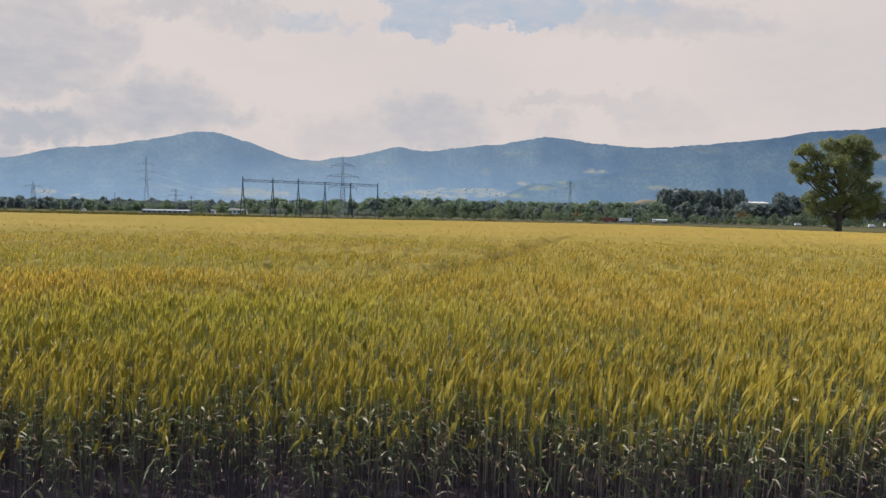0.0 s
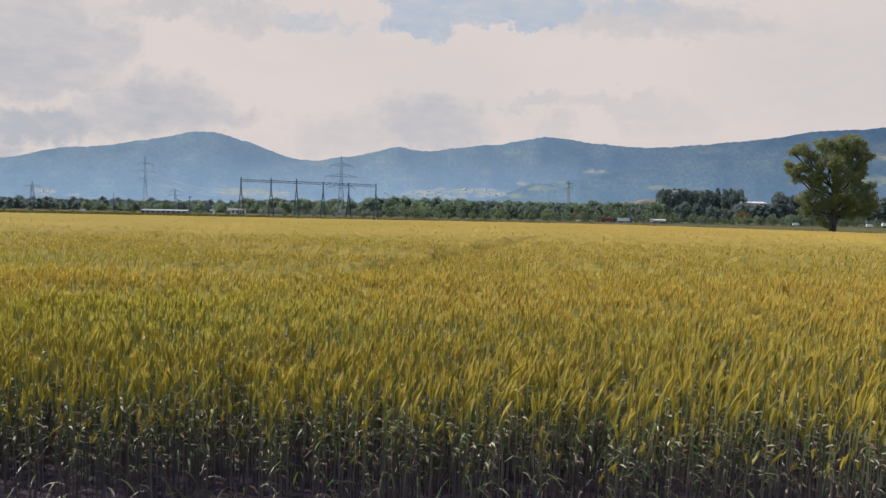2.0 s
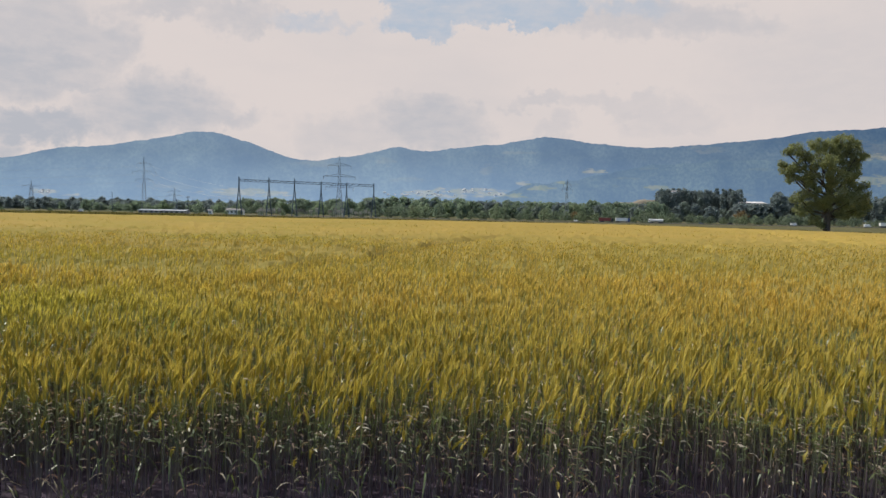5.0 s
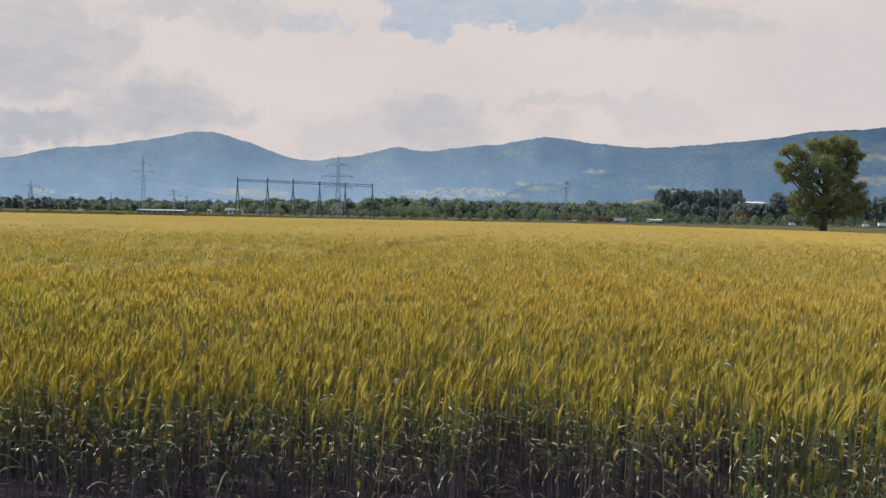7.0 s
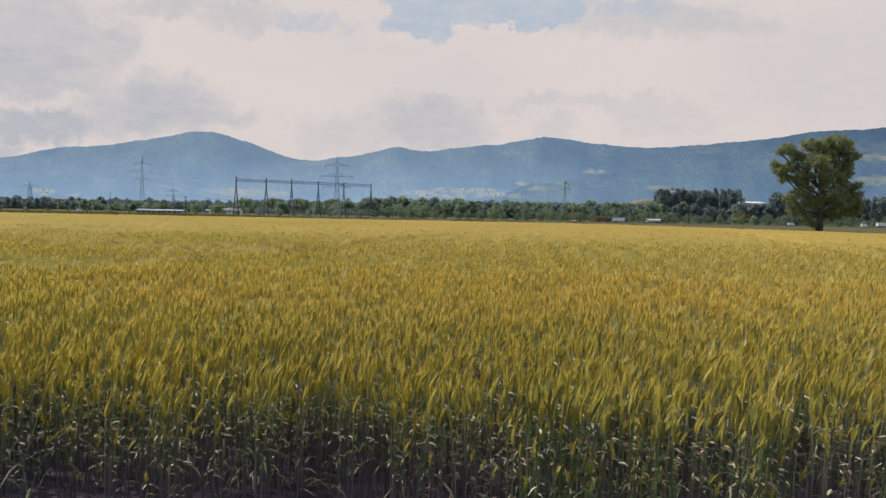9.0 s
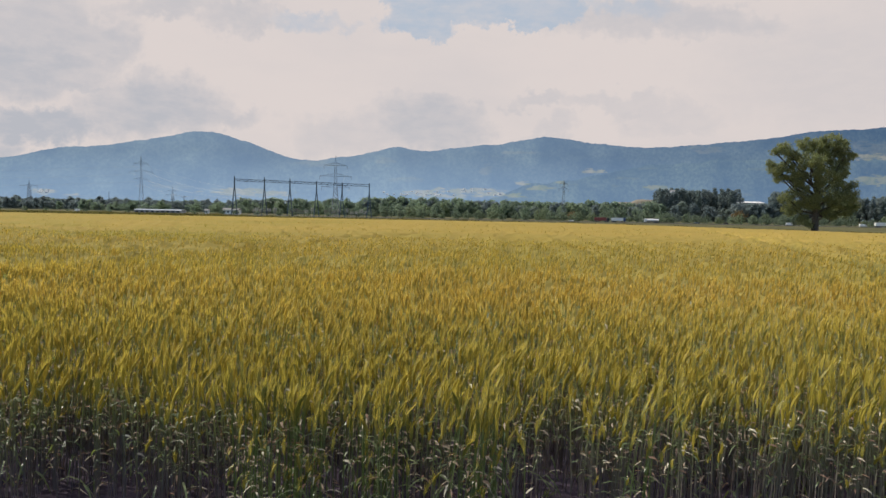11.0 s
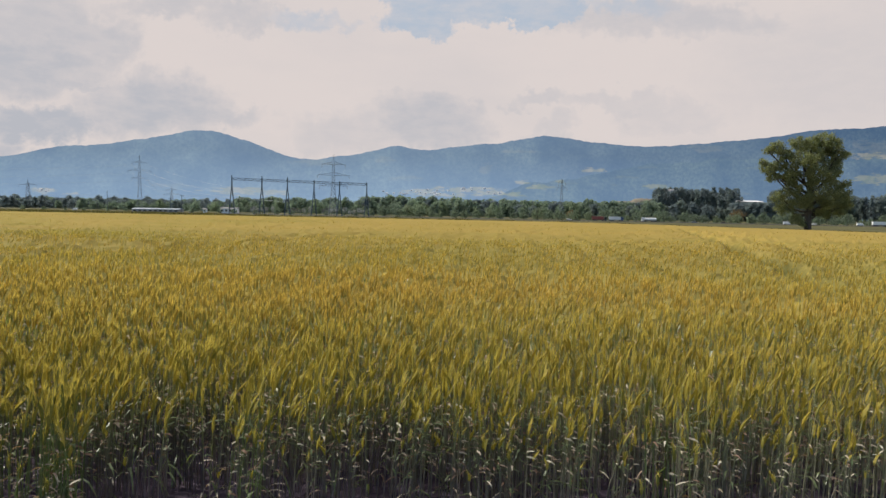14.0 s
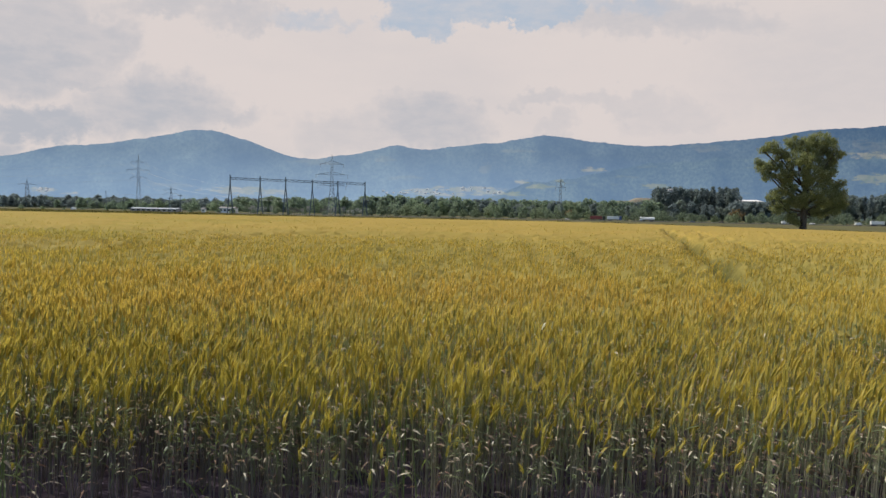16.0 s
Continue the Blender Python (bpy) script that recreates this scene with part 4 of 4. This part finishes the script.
def wood_mass(rows):
    """The crowded trees further back in the wood, which nobody could count, as one mass of crowns. rows: columns, step, distance, spread, kinds, sizes."""
    V, F, S, at = [], [], [], 0
    for px0, px1, step, y, spread, kinds, s0, s1 in rows:
        px = px0
        while px < px1:
            k = wr.choice(kinds)
            co = CROWNS[k]
            a, s, yy = wr.uniform(0, 6.28), wr.uniform(s0, s1), y + wr.uniform(-spread, spread)
            rot = np.array(((math.cos(a), -math.sin(a), 0), (math.sin(a), math.cos(a), 0), (0, 0, 1)))
            co = co @ rot.T * s + np.array((place_x(px + wr.uniform(-0.3, 0.3) * step, yy), yy, gz(yy) - 2.4 * s))
            V.append(co), F.append(np.arange(len(co)).reshape(-1, 4) + at), S.append(np.full(len(co) // 4, 1 if k > 1 else 0))
            at += len(co)
            px += step
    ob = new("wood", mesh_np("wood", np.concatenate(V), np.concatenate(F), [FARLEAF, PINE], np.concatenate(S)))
    return tagged(ob, "dense mass of tree crowns deeper in the wood", "wood", kind="stuff")


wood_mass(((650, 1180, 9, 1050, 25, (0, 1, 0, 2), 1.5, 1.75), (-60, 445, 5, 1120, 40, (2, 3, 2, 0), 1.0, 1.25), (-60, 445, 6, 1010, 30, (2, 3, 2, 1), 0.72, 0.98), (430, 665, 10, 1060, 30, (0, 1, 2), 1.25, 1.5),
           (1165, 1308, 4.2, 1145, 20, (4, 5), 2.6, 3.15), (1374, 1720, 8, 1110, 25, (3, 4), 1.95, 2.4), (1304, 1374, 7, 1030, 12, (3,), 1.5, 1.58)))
band(655, 1180, 15, 985, 25, (0, 1, 2, 2, 3), 1.2, 1.6)         # the edge of the wood in the middle
band(430, 665, 15, 990, 40, (0, 2, 1), 1.15, 1.5)
band(432, 665, 15, 920, 30, (5,), 0.8, 1.1)
band(160, 440, 13, 950, 60, (0, 2, 3), 0.72, 1.05)
band(-60, 180, 16, 1080, 40, (3, 4, 2), 0.85, 1.1)
band(1168, 1306, 5.6, 1100, 25, (7, 8), 2.55, 3.2)              # tall dark stand, falling off at both ends
band(1146, 1172, 8, 1085, 15, (0, 2, 1), 1.75, 2.1)
band(1304, 1322, 7, 1095, 10, (7, 8, 3), 2.1, 2.5)
band(1176, 1356, 13, 1040, 15, (3, 4, 3, 8), 1.2, 1.75)
band(1368, 1720, 10, 1060, 30, (4, 7, 8, 7), 2.2, 2.6)
band(1150, 1700, 31, 880, 40, (0, 2, 3), 0.45, 0.85)               # lower trees before it
px = -40
while px < 1660:                                                # low bushes behind the road
    y = 470 + (1 - px / 1600) * 120 + wr.uniform(0, 40)
    plant(px, y, 5, wr.uniform(0.55, 1.05) * (0.5 if px < 640 else 1.0), "bushes behind the road")
    px += wr.uniform(11, 26) if px > 660 else wr.uniform(22, 50)
plant(1312, 860, 6, 1.35)
plant(1020, 930, 6, 1.0)


# ---- substation gantry and power line ----
def lattice(bm, a, b, w0, w1, bays, r):
    """A four-legged lattice mast from a to b with crossed braces."""
    a, b = Vector(a), Vector(b)

    def corner(t, k):
        w = w0 + (w1 - w0) * t
        return a.lerp(b, t) + Vector(((-w, w, w, -w)[k] / 2, (-w, -w, w, w)[k] / 2, 0))

    for k in range(4):
        bar(bm, corner(0, k), corner(1, k), r, r * 0.7)
    for n in range(bays):
        t0, t1 = n / bays, (n + 1) / bays
        for k in range(4):
            j = (k + 1) % 4
            bar(bm, corner(t0, k), corner(t1, j), r * 0.55, sides=3)
            bar(bm, corner(t0, j), corner(t1, k), r * 0.55, sides=3)
            bar(bm, corner(t1, k), corner(t1, j), r * 0.5, sides=3)


GY0 = 490.0
gantry = empty("substation_gantry")
gantry.matrix_basis = pose(0, GY0, gz(GY0))
GPX = (429, 482, 527, 574, 619, 667)
GTOP = (29.0, 28.6, 28.3, 26.6, 26.0, 25.8)
for px, top in zip(GPX, GTOP):
    x = place_x(px, GY0)
    bm = bmesh.new()
    for s in (-1, 1):
        bar(bm, (x + s * 1.7, s * 1.5, -0.3), (x + s * 0.3, 0, top - 9), 0.48, 0.4)
    bar(bm, (x, 0, top - 10), (x, 0, top), 0.65, 0.4)
    for z in (5, 10, 15):
        w = 1.5 * (1 - z / 22)
        bar(bm, (x - w, -w, z), (x + w, w, z), 0.18)
    part("post", bm, DARKSTEEL, gantry)
for k in range(5):
    xa, xb = place_x(GPX[k], GY0), place_x(GPX[k + 1], GY0)
    za, zb = 27.1 - 0.45 * k, 26.9 - 0.45 * (k + 1)
    bm = bmesh.new()
    for dy in (-0.6, 0.6):
        bar(bm, (xa, dy, za), (xb, dy, zb), 0.2)
        bar(bm, (xa, dy, za - 1.5), (xb, dy, zb - 1.5), 0.16)
        for n in range(8):
            t0, t1 = n / 8, (n + 1) / 8
            p = Vector((xa, dy, za)).lerp(Vector((xb, dy, zb)), t0)
            q = Vector((xa, dy, za)).lerp(Vector((xb, dy, zb)), t1)
            bar(bm, p - Vector((0, 0, 1.5 * (n % 2))), q - Vector((0, 0, 1.5 * ((n + 1) % 2))), 0.12, sides=3)
    part("beam", bm, DARKSTEEL, gantry)
tagged(gantry, "dark steel portal gantry of an electrical substation", "gantry")

er = random.Random(8)


def insulator_stand(ware, words):
    root = empty("insulator_stand")
    bm = bmesh.new()
    for s in (-0.9, 0.9):
        bar(bm, (s, 0, -0.2), (s, 0, 4.2), 0.2)
    bar(bm, (-1.5, 0, 4.2), (1.5, 0, 4.2), 0.2)
    part("frame", bm, CONCRETE, root)
    for s in (-1.3, 0, 1.3):
        bm = bmesh.new()
        for k in range(6):
            bar(bm, (s, 0, 4.3 + k * 0.5), (s, 0, 4.6 + k * 0.5), 0.5, 0.36, 8)
            bar(bm, (s, 0, 4.6 + k * 0.5), (s, 0, 4.8 + k * 0.5), 0.3, 0.3, 6)
        part("insulator", bm, ware, root)
    return tagged(root, words, "insulator", "switchgear stands")


STANDS = [insulator_stand(CERAMIC, "steel stand with brown ceramic insulators in the substation"), insulator_stand(CONCRETE, "steel stand with pale grey insulators in the substation")]
for k, px in enumerate((530, 475, 536, 542, 548, 556, 590, 598, 605, 613, 628, 636, 644, 652, 463, 500, 469, 482, 490, 566, 660)):
    y = 500 + er.uniform(-6, 30)
    m = pose(place_x(px, y), y, gz(y), 0, 0, er.uniform(-20, 20))
    if k < 2:
        STANDS[k].matrix_basis = m
        ob = STANDS[k]
    else:
        ob = copy_thing(STANDS[0 if px in (536, 542, 548, 590, 598) else 1], m)
    ob.scale = (0.8, 0.8, er.uniform(0.6, 1.0))



def pylon(px, y, top, arms, base_w, label, thick=1.0):
    """A lattice transmission tower; arms: height and half width of each cross-arm."""
    root = empty("transmission_tower")
    root.matrix_basis = pose(place_x(px, y), y, gz(y), 0, 0, 12)
    bm = bmesh.new()
    low = arms[-1][0]
    lattice(bm, (0, 0, -0.5), (0, 0, low), base_w, base_w * 0.36, 7, 0.22 * thick)
    lattice(bm, (0, 0, low), (0, 0, arms[0][0]), base_w * 0.36, base_w * 0.22, 4, 0.15 * thick)
    part("mast", bm, STEEL, root)
    bm = bmesh.new()
    for k in range(4):
        w = base_w * 0.11
        bar(bm, ((-w, w, w, -w)[k], (-w, -w, w, w)[k], arms[0][0]), (0, 0, top), 0.18, 0.1)
    part("peak", bm, STEEL, root)
    for z, half in arms:
        bm = bmesh.new()
        for s in (-1, 1):
            tip = (s * half, 0, z)
            for dy in (-0.8, 0.8):
                bar(bm, (s * 0.8, dy, z), tip, 0.2 * thick, 0.12 * thick)
                bar(bm, (s * 0.8, dy, z + 2.4), tip, 0.16 * thick, 0.1 * thick)
            for t in (0.3, 0.55, 0.8):
                bar(bm, (s * (0.8 + (half - 0.8) * t), 0.4 * (1 - t), z), (s * (0.8 + (half - 0.8) * (t - 0.15)), 0.4, z + 2.4 * (1.1 - t)), 0.1, sides=3)
        arm = part("crossarm", bm, STEEL, root)
        for s in (-1, 1):
            bm = bmesh.new()
            for k in range(5):
                bar(bm, (s * half * 0.97, 0, z - 0.6 * k), (s * half * 0.97, 0, z - 0.6 * k - 0.55), 0.08, 0.16, 6)
            part("insulator", bm, CERAMIC, arm)
    return tagged(root, label, "pylon")


pylon(605, 580, 53.8, ((44.8, 10.4), (35.4, 14.2), (26.0, 12.5)), 7.5, "tall steel lattice transmission tower behind the gantry")
pylon(259, 790, 67.0, ((57.5, 8.5), (48.0, 13.2), (39.0, 9.5)), 6.0, "steel lattice transmission tower above the trees", 0.5)
pylon(59, 1030, 45.0, ((36, 13.0),), 8, "distant single-arm lattice transmission tower")
pylon(311, 1250, 46.0, ((38, 11.0), (30, 14.0)), 8, "distant steel lattice transmission tower")
pylon(1006, 660, 41.0, ((36.5, 4.2), (31.5, 5.5)), 4.0, "slim grey lattice tower in front of the wood", 0.5)


def wire(a, b, sag, r=0.05):
    root_bm = bmesh.new()
    a, b = Vector(a), Vector(b)
    n = 14
    pts = []
    for k in range(n + 1):
        t = k / n
        p = a.lerp(b, t)
        p.z -= sag * 4 * t * (1 - t)
        pts.append(p)
    for p, q in zip(pts, pts[1:]):
        bar(root_bm, p, q, r, sides=3)
    me = bpy.data.meshes.new("power_cable")
    root_bm.to_mesh(me)
    root_bm.free()
    me.materials.append(WIRE)
    return tagged(new("power_cable", me), "thin sagging overhead power cable between towers", "cable", "overhead cables")


def utility_pole(px, y, top, arm):
    root = empty("utility_pole")
    root.matrix_basis = pose(place_x(px, y), y, gz(y))
    bm = bmesh.new()
    bar(bm, (0, 0, -0.5), (0, 0, top), 0.34, 0.24, 8)
    part("pole", bm, DARKSTEEL, root)
    if arm:
        bm = bmesh.new()
        box(bm, -arm, arm, -0.14, 0.14, top - 1.3, top - 1.0, 0.03)
        c = part("crossarm", bm, DARKSTEEL, root)
        for s in (-0.9, 0, 0.9):
            bm = bmesh.new()
            bar(bm, (s * arm, 0, top - 1.0), (s * arm, 0, top - 0.3), 0.16, 0.1, 6)
            part("insulator", bm, CERAMIC, c)
    return tagged(root, "dark utility pole standing by the low shed", "pole", "utility poles")


utility_pole(338, 560, 15.5, 1.6)
utility_pole(318, 575, 13.0, 1.6)
utility_pole(203, 700, 21.0, 0)

gxs = [place_x(p, GY0) for p in GPX]
for s in (-1, 1):
    for za, zb in ((55.0, 38.0), (45.5, 36.0), (36.5, 27.0)):
        wire((place_x(259, 790) + s * 10, 790, gz(790) + za), (place_x(311, 1250) + s * 9, 1250, gz(1250) + zb), 9)
        wire((place_x(259, 790) + s * 10, 790, gz(790) + za), (-900 + s * 10, 860, gz(860) + za), 8)
        wire((place_x(259, 790) + s * 10, 790, gz(790) + za), (gxs[0 if s < 0 else 2], GY0, gz(GY0) + za * 0.28), 5)
    for k, z in enumerate(((41.5, 32.0, 23.0))):
        wire((place_x(605, 580) + s * 10, 580, gz(580) + z), (gxs[3 if s < 0 else 4] + 4 * k, GY0, gz(GY0) + 26), 2)
wire((gxs[0], GY0, 6.8), (gxs[0] - 420, GY0, 3.6), 0.6)
wire((gxs[1], GY0 + 20, 8.6), (gxs[0] - 420, GY0 + 40, 6.0), 0.8)


# ---- road and what stands along it ----
ROAD_A, ROAD_B = Vector((-700.0, 640.0)), Vector((560.0, 430.0))


def road_y(x):
    t = (x - ROAD_A.x) / (ROAD_B.x - ROAD_A.x)
    return ROAD_A.y + (ROAD_B.y - ROAD_A.y) * t


rx = np.linspace(-700, 560, 60)
rv = []
for x in rx:
    y = road_y(x)
    for o, dz in ((-7.0, -0.8), (-6.0, 0.35), (6.0, 0.35), (7.0, -0.8)):
        rv.append((x, y + o, gz(y) + dz))
rq = [(4 * k + j, 4 * k + 4 + j, 4 * k + 5 + j, 4 * k + 1 + j) for k in range(len(rx) - 1) for j in range(3)]
road = new("road", mesh_np("road", rv, [q[::-1] for q in rq], [ASPHALT]))
tagged(road, "grey asphalt country road along the far side of the fields", "road", kind="structure")
ROAD_TURN = math.degrees(math.atan2(ROAD_B.y - ROAD_A.y, ROAD_B.x - ROAD_A.x))


def wheel(root, x, y, r):
    bm = bmesh.new()
    bar(bm, (x, y - 0.14, r), (x, y + 0.14, r), r, sides=14)
    w = part("wheel", bm, RUBBER, root)
    bm = bmesh.new()
    bar(bm, (x, y - 0.16, r), (x, y + 0.16, r), r * 0.55, sides=10)
    part("rim", bm, STEEL, w)


def truck(body, cab, label, tank=False):
    root = empty("truck")
    bm = bmesh.new()
    if tank:
        bar(bm, (-6.6, 0, 2.3), (3.4, 0, 2.3), 1.25, sides=16)
    else:
        box(bm, -6.8, 3.5, -1.25, 1.25, 1.15, 3.9, 0.06)
    part("trailer", bm, body, root)
    bm = bmesh.new()
    box(bm, 3.8, 6.0, -1.22, 1.22, 0.7, 3.3, 0.15)
    box(bm, 4.0, 5.6, -1.1, 1.1, 3.25, 3.8, 0.15, 0.85)
    c = part("cab", bm, cab, root)
    bm = bmesh.new()
    box(bm, 5.98, 6.03, -1.05, 1.05, 1.9, 2.9, 0.01)
    box(bm, 4.9, 5.8, -1.24, 1.24, 1.95, 2.8, 0.01)
    part("window", bm, GLASS, c)
    bm = bmesh.new()
    box(bm, -6.6, 5.6, -0.5, 0.5, 0.75, 1.1)
    part("chassis", bm, DARKPAINT, root)
    for x in (-5.6, -4.3, -3.0, 2.6, 5.0):
        for y in (-1.05, 1.05):
            wheel(root, x, y, 0.5)
    return tagged(root, label, "truck", "traffic on the road")


def car(body, label, van=False):
    root = empty("van" if van else "car")
    bm = bmesh.new()
    if van:
        box(bm, -2.7, 1.4, -1.0, 1.0, 0.4, 2.45, 0.18)
        box(bm, 1.2, 2.7, -0.98, 0.98, 0.4, 1.35, 0.2)
        box(bm, 0.9, 2.1, -0.95, 0.95, 1.3, 2.3, 0.2, 0.75)
    else:
        box(bm, -2.1, 2.1, -0.88, 0.88, 0.3, 0.95, 0.18)
        box(bm, -1.5, 1.0, -0.80, 0.80, 0.9, 1.45, 0.15, 0.8)
    b = part("body", bm, body, root)
    bm = bmesh.new()
    if van:
        box(bm, 1.0, 1.9, -0.99, 0.99, 1.5, 2.05, 0.02, 0.9)
    else:
        box(bm, -1.35, 0.85, -0.82, 0.82, 1.0, 1.32, 0.02, 0.88)
    part("window", bm, GLASS, b)
    for x in (-1.45, 1.45):
        for y in (-0.85, 0.85):
            wheel(root, x, y, 0.34)
    return tagged(root, label, "van" if van else "car", "traffic on the road")


def on_road(ob, px, lane, back=False, size=0.85):
    lo, hi = -700.0, 560.0
    for _ in range(40):
        mid = (lo + hi) / 2
        if mid / road_y(mid) * F_PX + 784 < px:
            lo = mid
        else:
            hi = mid
    y = road_y(lo)
    ob.matrix_basis = pose(lo, y + lane, gz(y) + 0.36, 0, 0, ROAD_TURN + (180 if back else 0))
    ob.scale = (size, size, size)


on_road(truck(RED, DARKPAINT, "lorry with a faded red tarpaulin trailer on the road"), 1078, -2)
on_road(truck(WHITE, BLUEPAINT, "white box lorry on the road"), 1110, 2)
on_road(truck(WHITE, WHITE, "white tanker lorry on the road", True), 1164, -2, True)
on_road(truck(WHITE, DARKPAINT, "white lorry passing behind the tall tree"), 1575, -2)
for px, lane, paint, van_, lab in ((1024, -2, WHITE, False, "white car on the road"), (1300, 2, DARKPAINT, False, "dark car on the road"), (1408, -2, WHITE, True, "white van on the road"),
                                   (1462, 2, WHITE, False, "pale car near the tall tree"), (1538, -2, WHITE, True, "white van near the tall tree"), (1245, -2, STEEL, False, "silver car on the road"),
                                   (146, 2, WHITE, True, "white van far along the road")):
    on_road(car(paint, lab, van_), px, lane, lane > 0)


# ---- buildings ----
def shed(px0, px1, y, wall_h, roof_h, depth, wall, roof, name, label, windows=0):
    root = empty(name)
    xa, xb = place_x(px0, y), place_x(px1, y)
    root.matrix_basis = pose((xa + xb) / 2, y, gz(y))
    w = (xb - xa) / 2
    bm = bmesh.new()
    box(bm, -w, w, 0, depth, -0.5, wall_h)
    wl = part("wall", bm, wall, root)
    bm = bmesh.new()
    v = [bm.verts.new(p) for p in ((-w - 0.5, -0.6, wall_h), (w + 0.5, -0.6, wall_h), (w + 0.5, depth + 0.6, wall_h), (-w - 0.5, depth + 0.6, wall_h), (-w - 0.5, depth / 2, wall_h + roof_h), (w + 0.5, depth / 2, wall_h + roof_h))]
    for f in ((0, 1, 5, 4), (2, 3, 4, 5), (0, 4, 3), (1, 2, 5), (3, 2, 1, 0)):
        bm.faces.new([v[i] for i in f])
    part("roof", bm, roof, root)
    for k in range(windows):
        bm = bmesh.new()
        c = -w + (k + 0.5) * 2 * w / windows
        box(bm, c - w / windows * 0.55, c + w / windows * 0.55, -0.08, 0.05, wall_h * 0.35, wall_h * 0.75)
        part("window", bm, GLASS, wl)
    return tagged(root, label, "building")


shed(250, 332, 563, 2.7, 0.9, 12, CREAM, HAZED, "farm_shed", "long low pale shed with a faded roof beside the fields", 9)
shed(404, 432, 640, 4.6, 1.2, 10, HAZEWALL, GREYROOF, "substation_building", "low white substation building behind the gantry", 4)
shed(373, 379, 640, 3.5, 1.0, 4, HAZEWALL, GREYROOF, "hut", "small white hut beside the substation", 1)
shed(1319, 1357, 1085, 32.5, 2.6, 40, GREYROOF, WHITE, "warehouse", "long warehouse with a bright white roof among the trees", 6)
shed(1191, 1203, 1116, 50.0, 2.0, 14, HAZED, GREYROOF, "tower_block", "pale tall block showing between the slender trees", 2)


def far_house(length, wide, eaves, ridge):
    root = empty("house")
    bm = bmesh.new()
    box(bm, -length / 2, length / 2, -wide / 2, wide / 2, -6.0, eaves)
    wl = part("wall", bm, HAZEWALL, root)
    for k in (-1, 0, 1):
        bm = bmesh.new()
        box(bm, k * length * 0.3 - 0.7, k * length * 0.3 + 0.7, -wide / 2 - 0.06, -wide / 2 + 0.05, eaves * 0.45, eaves * 0.75)
        part("window", bm, HAZED, wl)
    bm = bmesh.new()
    l, w = length / 2 + 0.5, wide / 2 + 0.5
    v = [bm.verts.new(p) for p in ((-l, -w, eaves), (l, -w, eaves), (l, w, eaves), (-l, w, eaves), (-l, 0, ridge), (l, 0, ridge))]
    for f in ((0, 1, 5, 4), (2, 3, 4, 5), (0, 4, 3), (1, 2, 5), (3, 2, 1, 0)):
        bm.faces.new([v[i] for i in f])
    part("roof", bm, HAZEROOF, root)
    return tagged(root, "pale village house on the foot of the far mountain", "house", "village across the valley")


def on_slope(px, py):
    """The spot on the mountain's foot that is seen in that direction."""
    u, w = bearing(px, py)
    v = np.linspace(0.0, 0.6, 600)
    y = 2300.0 + 2180.0 * v
    z = ridge_height(u * y, y, v) + relief(u * y, y, v, 11, 22.0)
    k = int(np.argmax((z - EYE) / y > w))
    return u * y[k], y[k], z[k]


HOUSES = [far_house(8.5, 7, 4.0, 6.6), far_house(12, 8, 4.8, 8.0)]
hr = random.Random(12)
for k in range(44):
    cx, cy_, sx, sy = hr.choice(((745, 342, 30, 3.5), (820, 339, 42, 3), (885, 345, 34, 3), (790, 347, 36, 2), (84, 340, 14, 2.5), (706, 345, 26, 2.5)))
    x, y, z = on_slope(cx + hr.uniform(-sx, sx), cy_ + hr.uniform(-sy, sy))
    m = pose(x, y, z, 0, 0, hr.uniform(-35, 35))
    if k < 2:
        HOUSES[k].matrix_basis = m
    else:
        copy_thing(HOUSES[hr.randrange(2)], m)


def earth_heap():
    bm = bmesh.new()
    bmesh.ops.create_grid(bm, x_segments=30, y_segments=16, size=1.0)
    for v in bm.verts:
        x, y = v.co.x, v.co.y
        h = min(1.0, max(0.0, x + 1) * 2.6) ** 0.8 * min(1.0, (1 - x) * 2.5) * max(0.0, 1 - y ** 4) * (0.86 + 0.14 * min(1.0, max(0.0, x + 0.25) * 5))
        v.co = Vector((x * 40 - (24 if x < 0 else 0) * (-x), y * 30, 37 * h + 2.5 * noise.noise(Vector((x * 4, y * 4, 0))) * h - 0.5))
    me = bpy.data.meshes.new("earth_heap")
    bm.to_mesh(me)
    bm.free()
    me.materials.append(EARTH)
    for p in me.polygons:
        p.use_smooth = True
    ob = new("earth_heap", me)
    ob.matrix_basis = pose(place_x(1136, 1180), 1180, gz(1180))
    return tagged(ob, "bare sandy earth heap behind the wood", "heap")


earth_heap()


# ---- rough grass strip between the wheat and the road ----
vn = 26000
vx, vy = rng.uniform(-150, 260, vn), rng.uniform(175, 188, vn)
vh = 1.0 - 0.3 * smooth01(0, 60, vx) + 0.5 * smooth01(-30, -70, vx) + 0.35 * wave(vx, vy, 71, 14.0) + rng.normal(0, 0.12, vn)
va = rng.uniform(0, 3.14, vn)
vw = 0.35
vb = np.stack([vx, vy, ground_z(vy) + dip(vx, vy) - 0.05], -1)
sd = np.stack([np.cos(va), np.sin(va), 0 * va], -1) * vw
tp = vb + np.stack([rng.normal(0.1, 0.15, vn), rng.normal(0, 0.15, vn), vh.clip(0.25, 1.6)], -1)
verge = new("grass_verge", mesh_np("grass_verge", np.stack([vb - sd, vb + sd, tp], 1).reshape(-1, 3), np.arange(vn * 3).reshape(-1, 3), [VERGE]))
tagged(verge, "strip of rough dark olive grass along the far field edge", "grass", kind="stuff")
